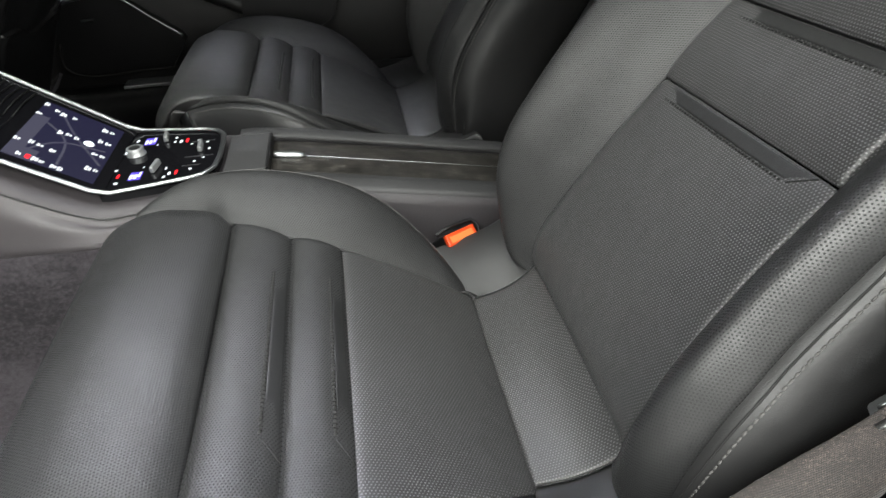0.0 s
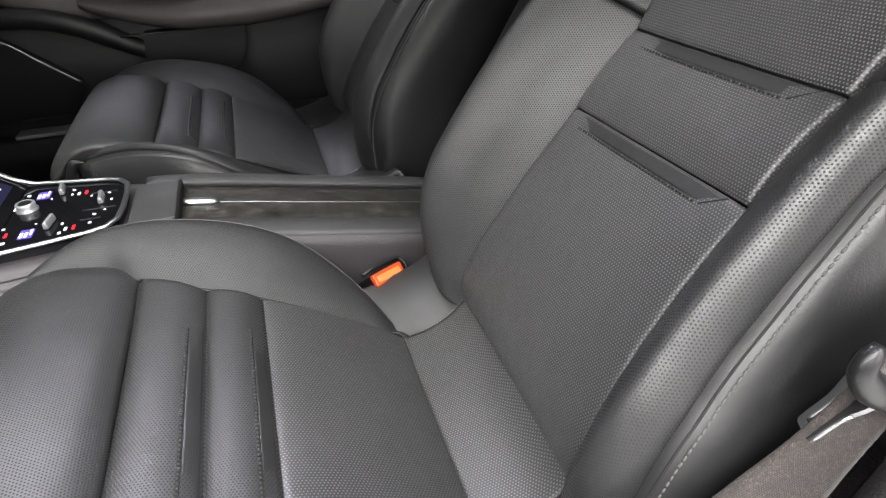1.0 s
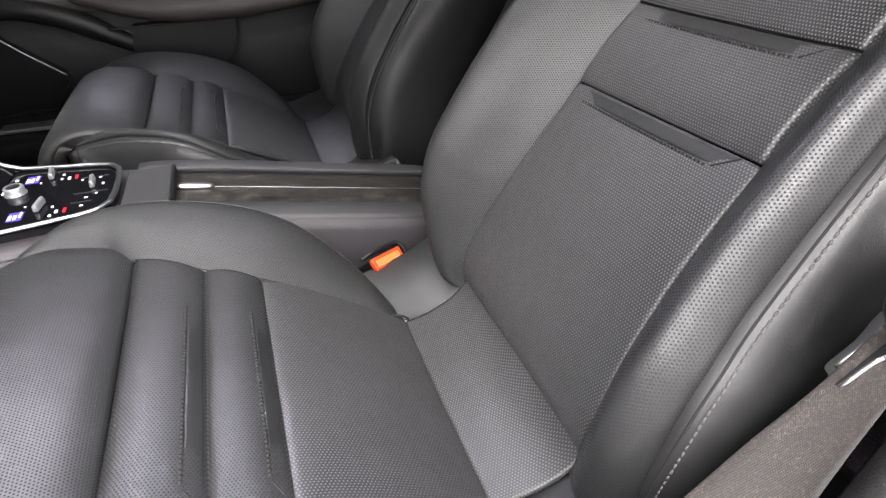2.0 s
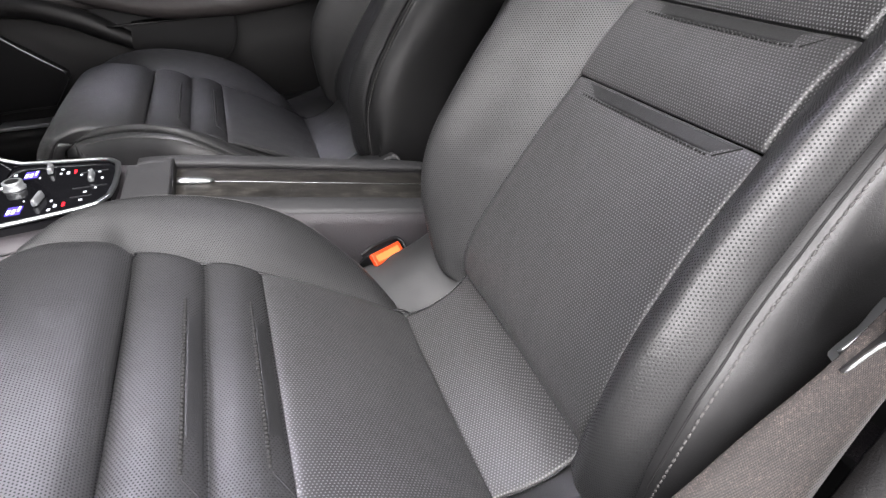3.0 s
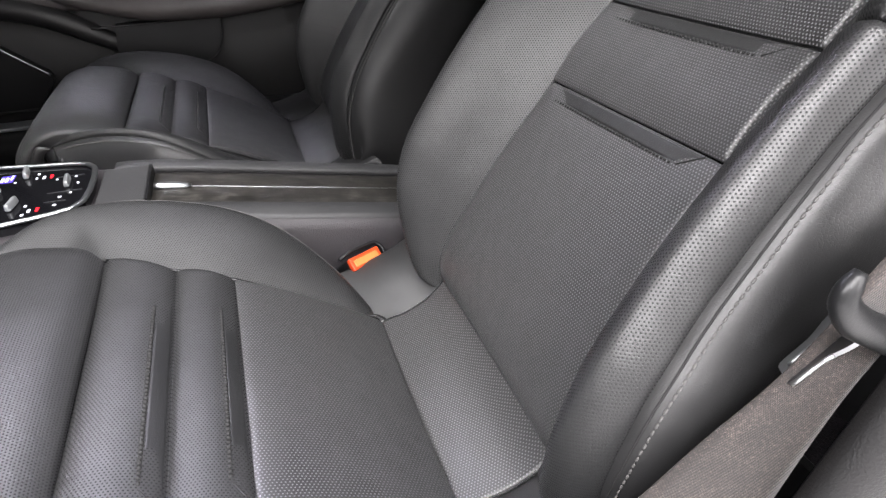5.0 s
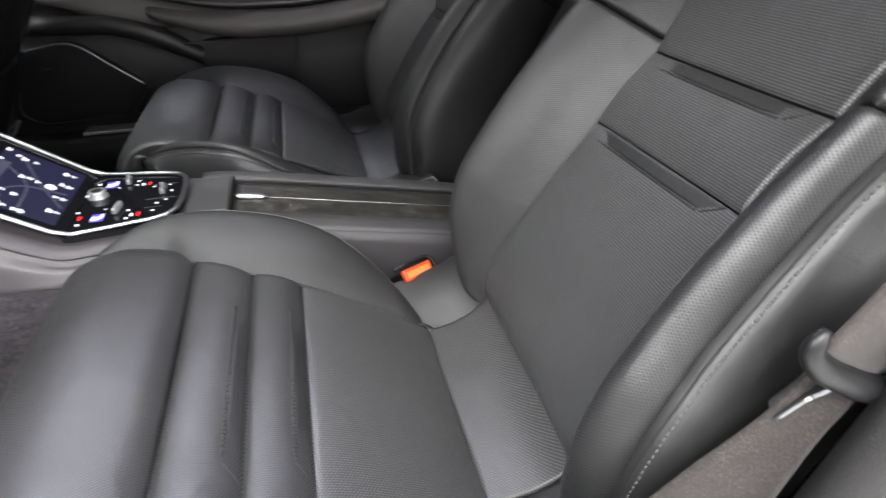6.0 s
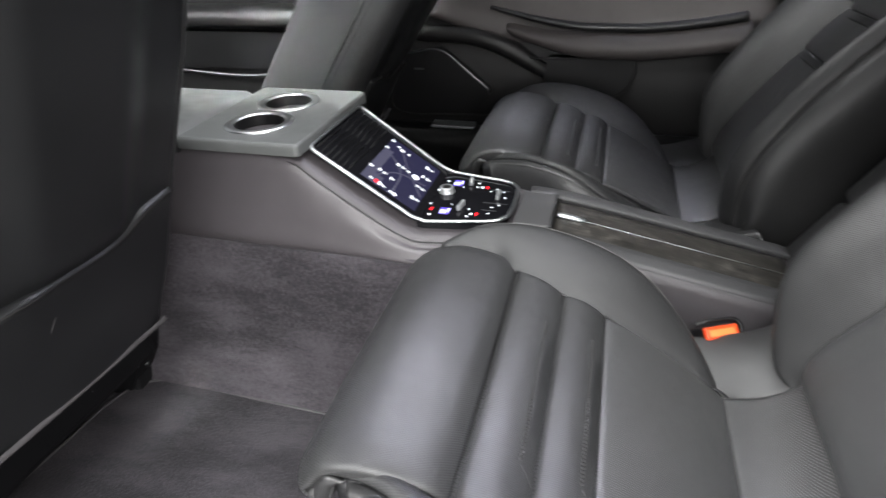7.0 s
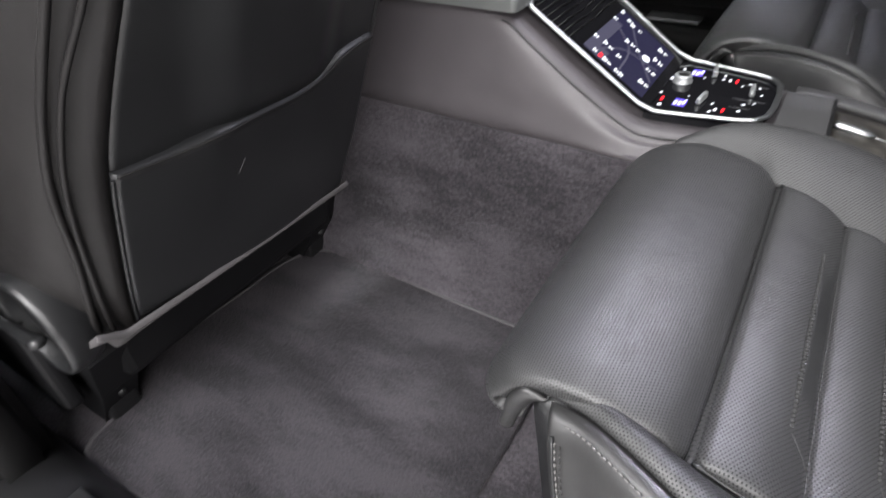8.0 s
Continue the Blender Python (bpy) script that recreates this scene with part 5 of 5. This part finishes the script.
def front_seat(side, label, shift=0.0, lean=0.0):
    yc = side * 0.375
    seat = thing("bucket_seat", (-1.05, yc, 0.0), label, "car seat", "front seats")

    def at(yl, z, out=0.0):
        """yl: metres from the seat's middle towards the car's middle."""
        yl, z = np.broadcast_arrays(np.asarray(yl, float), np.asarray(z, float))
        x = shell_x(z) + out + 0.012 - 0.35 * yl**2 + 0.05 * yl + lean * (z - 0.25)
        return np.stack([x, yc - side * yl, z], -1)

    # hard shell: its middle stands proud between two sloping steps
    def step(v):
        v = np.clip(v, 0, 1)
        return v * v * (3 - 2 * v)

    ks, zs = np.linspace(0, 1, 60), np.linspace(0.240, 0.92, 60)
    z, k = np.meshgrid(zs, ks, indexing="ij")
    yl = shell_out(z) + k * (shell_in(z) - shell_out(z))
    proud = 0.013 * step((yl + 0.108) / 0.055) * step((0.085 - yl) / 0.05) * step((z - 0.395) / 0.05)
    part("back_shell", pad(at(yl, z, proud), None, (1, 0, 0), r=0.008, d=0.005, skirt=0.03), SHELL, seat, "black moulded seat back shell")
    # pocket panel: top edge steps up towards the car's middle
    edge = spline((-0.175, 0.4165), (-0.12, 0.4145), (-0.084, 0.4165), (-0.03, 0.4150), (0.025, 0.4150), (0.050, 0.420), (0.080, 0.432), (0.113, 0.436), (0.145, 0.437))
    pk = []
    for v in eased(30, 0.5):
        row = []
        for k in eased(50, 0.5):
            zz = 0.244 + v * 0.172
            y0, y1 = float(shell_out(zz)) + 0.001, float(shell_in(zz)) - 0.006
            ya = y0 + k * (y1 - y0)
            zz = 0.244 + v * (float(edge(ya)) - 0.244)
            row.append(tuple(at(ya, zz, 0.008 + 0.003 * math.sin(math.pi * k) + 0.006 * math.exp(-(((ya + 0.08) / 0.03) ** 2)) * v**3)))
        pk.append(row)
    pk = np.array(pk)
    pocket = part("pocket_panel", pad(pk, None, (1, 0, 0), r=0.005, d=0.004, skirt=0.008), SHELL, seat, "black map pocket with a rolled top edge")
    part("rolled_edge", tube_bm(pk[-1, 1:-1] + np.array([-0.0010, 0, -0.0010]), 0.0014, 8), FRONT_LEATHER_DIM, pocket)
    part("rolled_side", tube_bm(pk[:-1, 0] + np.array([-0.0016, 0, 0]), 0.0018, 8), SHELL, pocket)
    part("scuff", tube_bm([tuple(at(-0.062 + 0.008 * t, 0.362 + 0.014 * t, 0.0118)) for t in np.linspace(0, 1, 6)], 0.0007, 6), FABRIC, pocket)
    # leather sides wrapping forward round the shell
    for sgn in (-1, 1):
        g = []
        for zz in np.linspace(0.225, 0.93, 44):
            if sgn < 0:
                y0, y1 = float(shell_out(zz)), float(piping_out(zz))
                x0, x1 = float(at(y0, zz)[0]), float(at(y1, zz)[0])
                line = [(x0 + 0.003, y0 + 0.002), (x0 + 0.001, y0 - 0.008), (x1 - 0.004, y1 + 0.012), (x1 - 0.012, y1), (x1 - 0.030, y1 - 0.012), (x1 - 0.075, y1 - 0.022), (x1 - 0.14, y1 - 0.022), (x1 - 0.20, y1)]
            else:
                y0 = float(shell_in(zz))
                x0 = float(at(y0, zz)[0])
                line = [(x0 + 0.003, y0 - 0.002), (x0 - 0.006, y0 + 0.010), (x0 - 0.022, y0 + 0.024), (x0 - 0.05, y0 + 0.036), (x0 - 0.09, y0 + 0.044), (x0 - 0.14, y0 + 0.046), (x0 - 0.17, y0 + 0.040), (x0 - 0.21, y0 + 0.02)]
            g.append([(p[0], yc - side * p[1], zz) for p in chain(line, 36)])
        g = np.array(g)
        # outer side takes the dimmed leather, the lit inner side the plain one
        bol = part("back_bolster", pad(g, None, (0.4, -side * sgn, 0), r=0.006, d=0.003, skirt=0.012), FRONT_LEATHER_DIM if sgn < 0 else LEATHER, seat, "grey-black leather side of the backrest")
        j = int(np.argmin(np.abs(g[20, :, 1] - (yc - side * float(piping_out(g[20, 0, 2])))))) if sgn < 0 else 14
        if sgn < 0:
            zz = np.linspace(0.236, 0.92, 60)
            part("piping", tube_bm(at(welt_in(zz), zz, -0.0015), 0.0026, 8), FRONT_LEATHER_DIM, bol)
            part("outer_welt", tube_bm(at(welt_out(zz), zz, -0.0085), 0.0036, 10), FRONT_LEATHER_DIM, bol)
        else:
            part("piping", tube_bm(g[:, j] + np.array([0.001, -side * 0.001, 0]), 0.0019, 8), STRIP, bol)
        part("stitching", stitches_bm(g[:, j - 2] + np.array([0.0006, -side * sgn * 0.0006, 0]), 0.005, 0.0036, 0.0006, (0.6, -side * sgn, 0)), DARK_THREAD, bol, kind="stuff")
    # fabric edge below the shell, cushion, rails and brackets
    strip = []
    drop = [(-0.232, 0.027), (-0.216, 0.021), (-0.212, 0.034), (-0.19, 0.029), (-0.11, 0.021), (0.106, 0.010)]
    for v in np.linspace(0, 1, 6):
        strip.append([tuple(at(ya, 0.245 + 0.6 * max(0.0, -0.205 - ya) - v * np.interp(ya, *zip(*drop)), 0.0135 - 0.026 * v + 0.25 * ya**2)) for ya in np.linspace(-0.232, 0.106, 70)])
    part("fabric_edge", pad(np.array(strip), None, (1, 0, -0.3), r=0.003, d=0.001, skirt=0.006), FABRIC, seat, "grey fabric lower edge")
    part("cushion", box_bm(-1.42, -1.02, yc - 0.215, yc + 0.215, 0.19, 0.29, 0.03, 4), FRONT_LEATHER_DIM, seat)
    # frame and brackets near-black: the shade under the seat is put into their colour
    part("under_frame", box_bm(-1.30, -0.995, yc - 0.19, yc + 0.19, 0.09, 0.21, 0.012), VENT, seat)
    for yy in (-0.198, 0.185):
        part("seat_rail", box_bm(-1.40, -1.04, yc - side * yy - 0.022, yc - side * yy + 0.022, 0.0, 0.075, 0.006), BLACK, seat)
        br = part("rail_bracket", prism_bm([(-1.13, 0.0), (-1.062, 0.0), (-1.05, 0.02), (-1.015, 0.08), (-0.992, 0.15), (-1.02, 0.19)], yc - side * yy - 0.026, yc - side * yy + 0.026, axis=1, bevel=0.004), VENT, seat)
        part("bolt", lathe_bm([(0.0001, 0.005), (0.005, 0.005), (0.006, 0.0)], (-1.027, yc - side * yy, 0.06), (1, 0, -0.4), 12), BLACK, br)
    # recliner cover and lever on the door side
    yo = yc + side * 0.246
    cover = part("recliner_cover", smooth_bm(lathe_bm([(0.0530, -0.012), (0.0540, 0.002), (0.0565, 0.006), (0.0590, 0.004), (0.0605, -0.002), (0.0605, -0.020), (0.0570, -0.030)], (-0.972, yo, 0.250), (0, side, 0), 48)), SHELL, seat, "round satin plastic recliner cover")
    part("recliner_disc", lathe_bm([(0.0001, -0.006), (0.030, -0.006), (0.048, -0.009), (0.0535, -0.012)], (-0.972, yo, 0.250), (0, side, 0), 40), VENT, cover)
    part("lever", smooth_bm(tube_bm(chain([(-0.950, yo + side * 0.010, 0.246), (-0.965, yo + side * 0.010, 0.243), (-1.00, yo + side * 0.010, 0.238), (-1.08, yo + side * 0.010, 0.232)], 20), np.interp(np.linspace(0, 1, 20), [0, 0.05, 0.25, 1], [0.006, 0.0095, 0.007, 0.006]), 10, 0.7)), SHELL, cover, "satin lever")
    part("side_cover", box_bm(-1.38, -1.02, yo - 0.012, yo + 0.012, 0.085, 0.235, 0.01, 3), VENT, seat)
    seat.location.x += shift
    return seat


front_seat(-1, "black front seat back with map pocket above the footwell")
front_seat(1, "black front passenger seat seen past the console", 0.035, 0.24)

# ---- showroom round the car ----
room = thing("showroom_room", (0, 0, -0.4), "unseen room added round the car, pale below and on the door side, dark elsewhere", "room", kind="structure")
# pale ground and door-side wall act as reflectors; other sides stay dark
part("ground", box_bm(-5, 5, -5, 5, -0.45, -0.4, 0), SHOWROOM_FLOOR, room)
part("ceiling", box_bm(-5, 5, -5, 5, 2.8, 2.85, 0), SHOWROOM_DARK, room)
for x0, x1, y0, y1 in ((-5, 5, -5, -4.95), (-5, 5, 4.95, 5), (-5, -4.95, -4.95, 4.95), (4.95, 5, -4.95, 4.95)):
    part("wall", box_bm(x0, x1, y0, y1, -0.4, 2.8, 0), SHOWROOM if y0 == -5 else SHOWROOM_DARK, room)
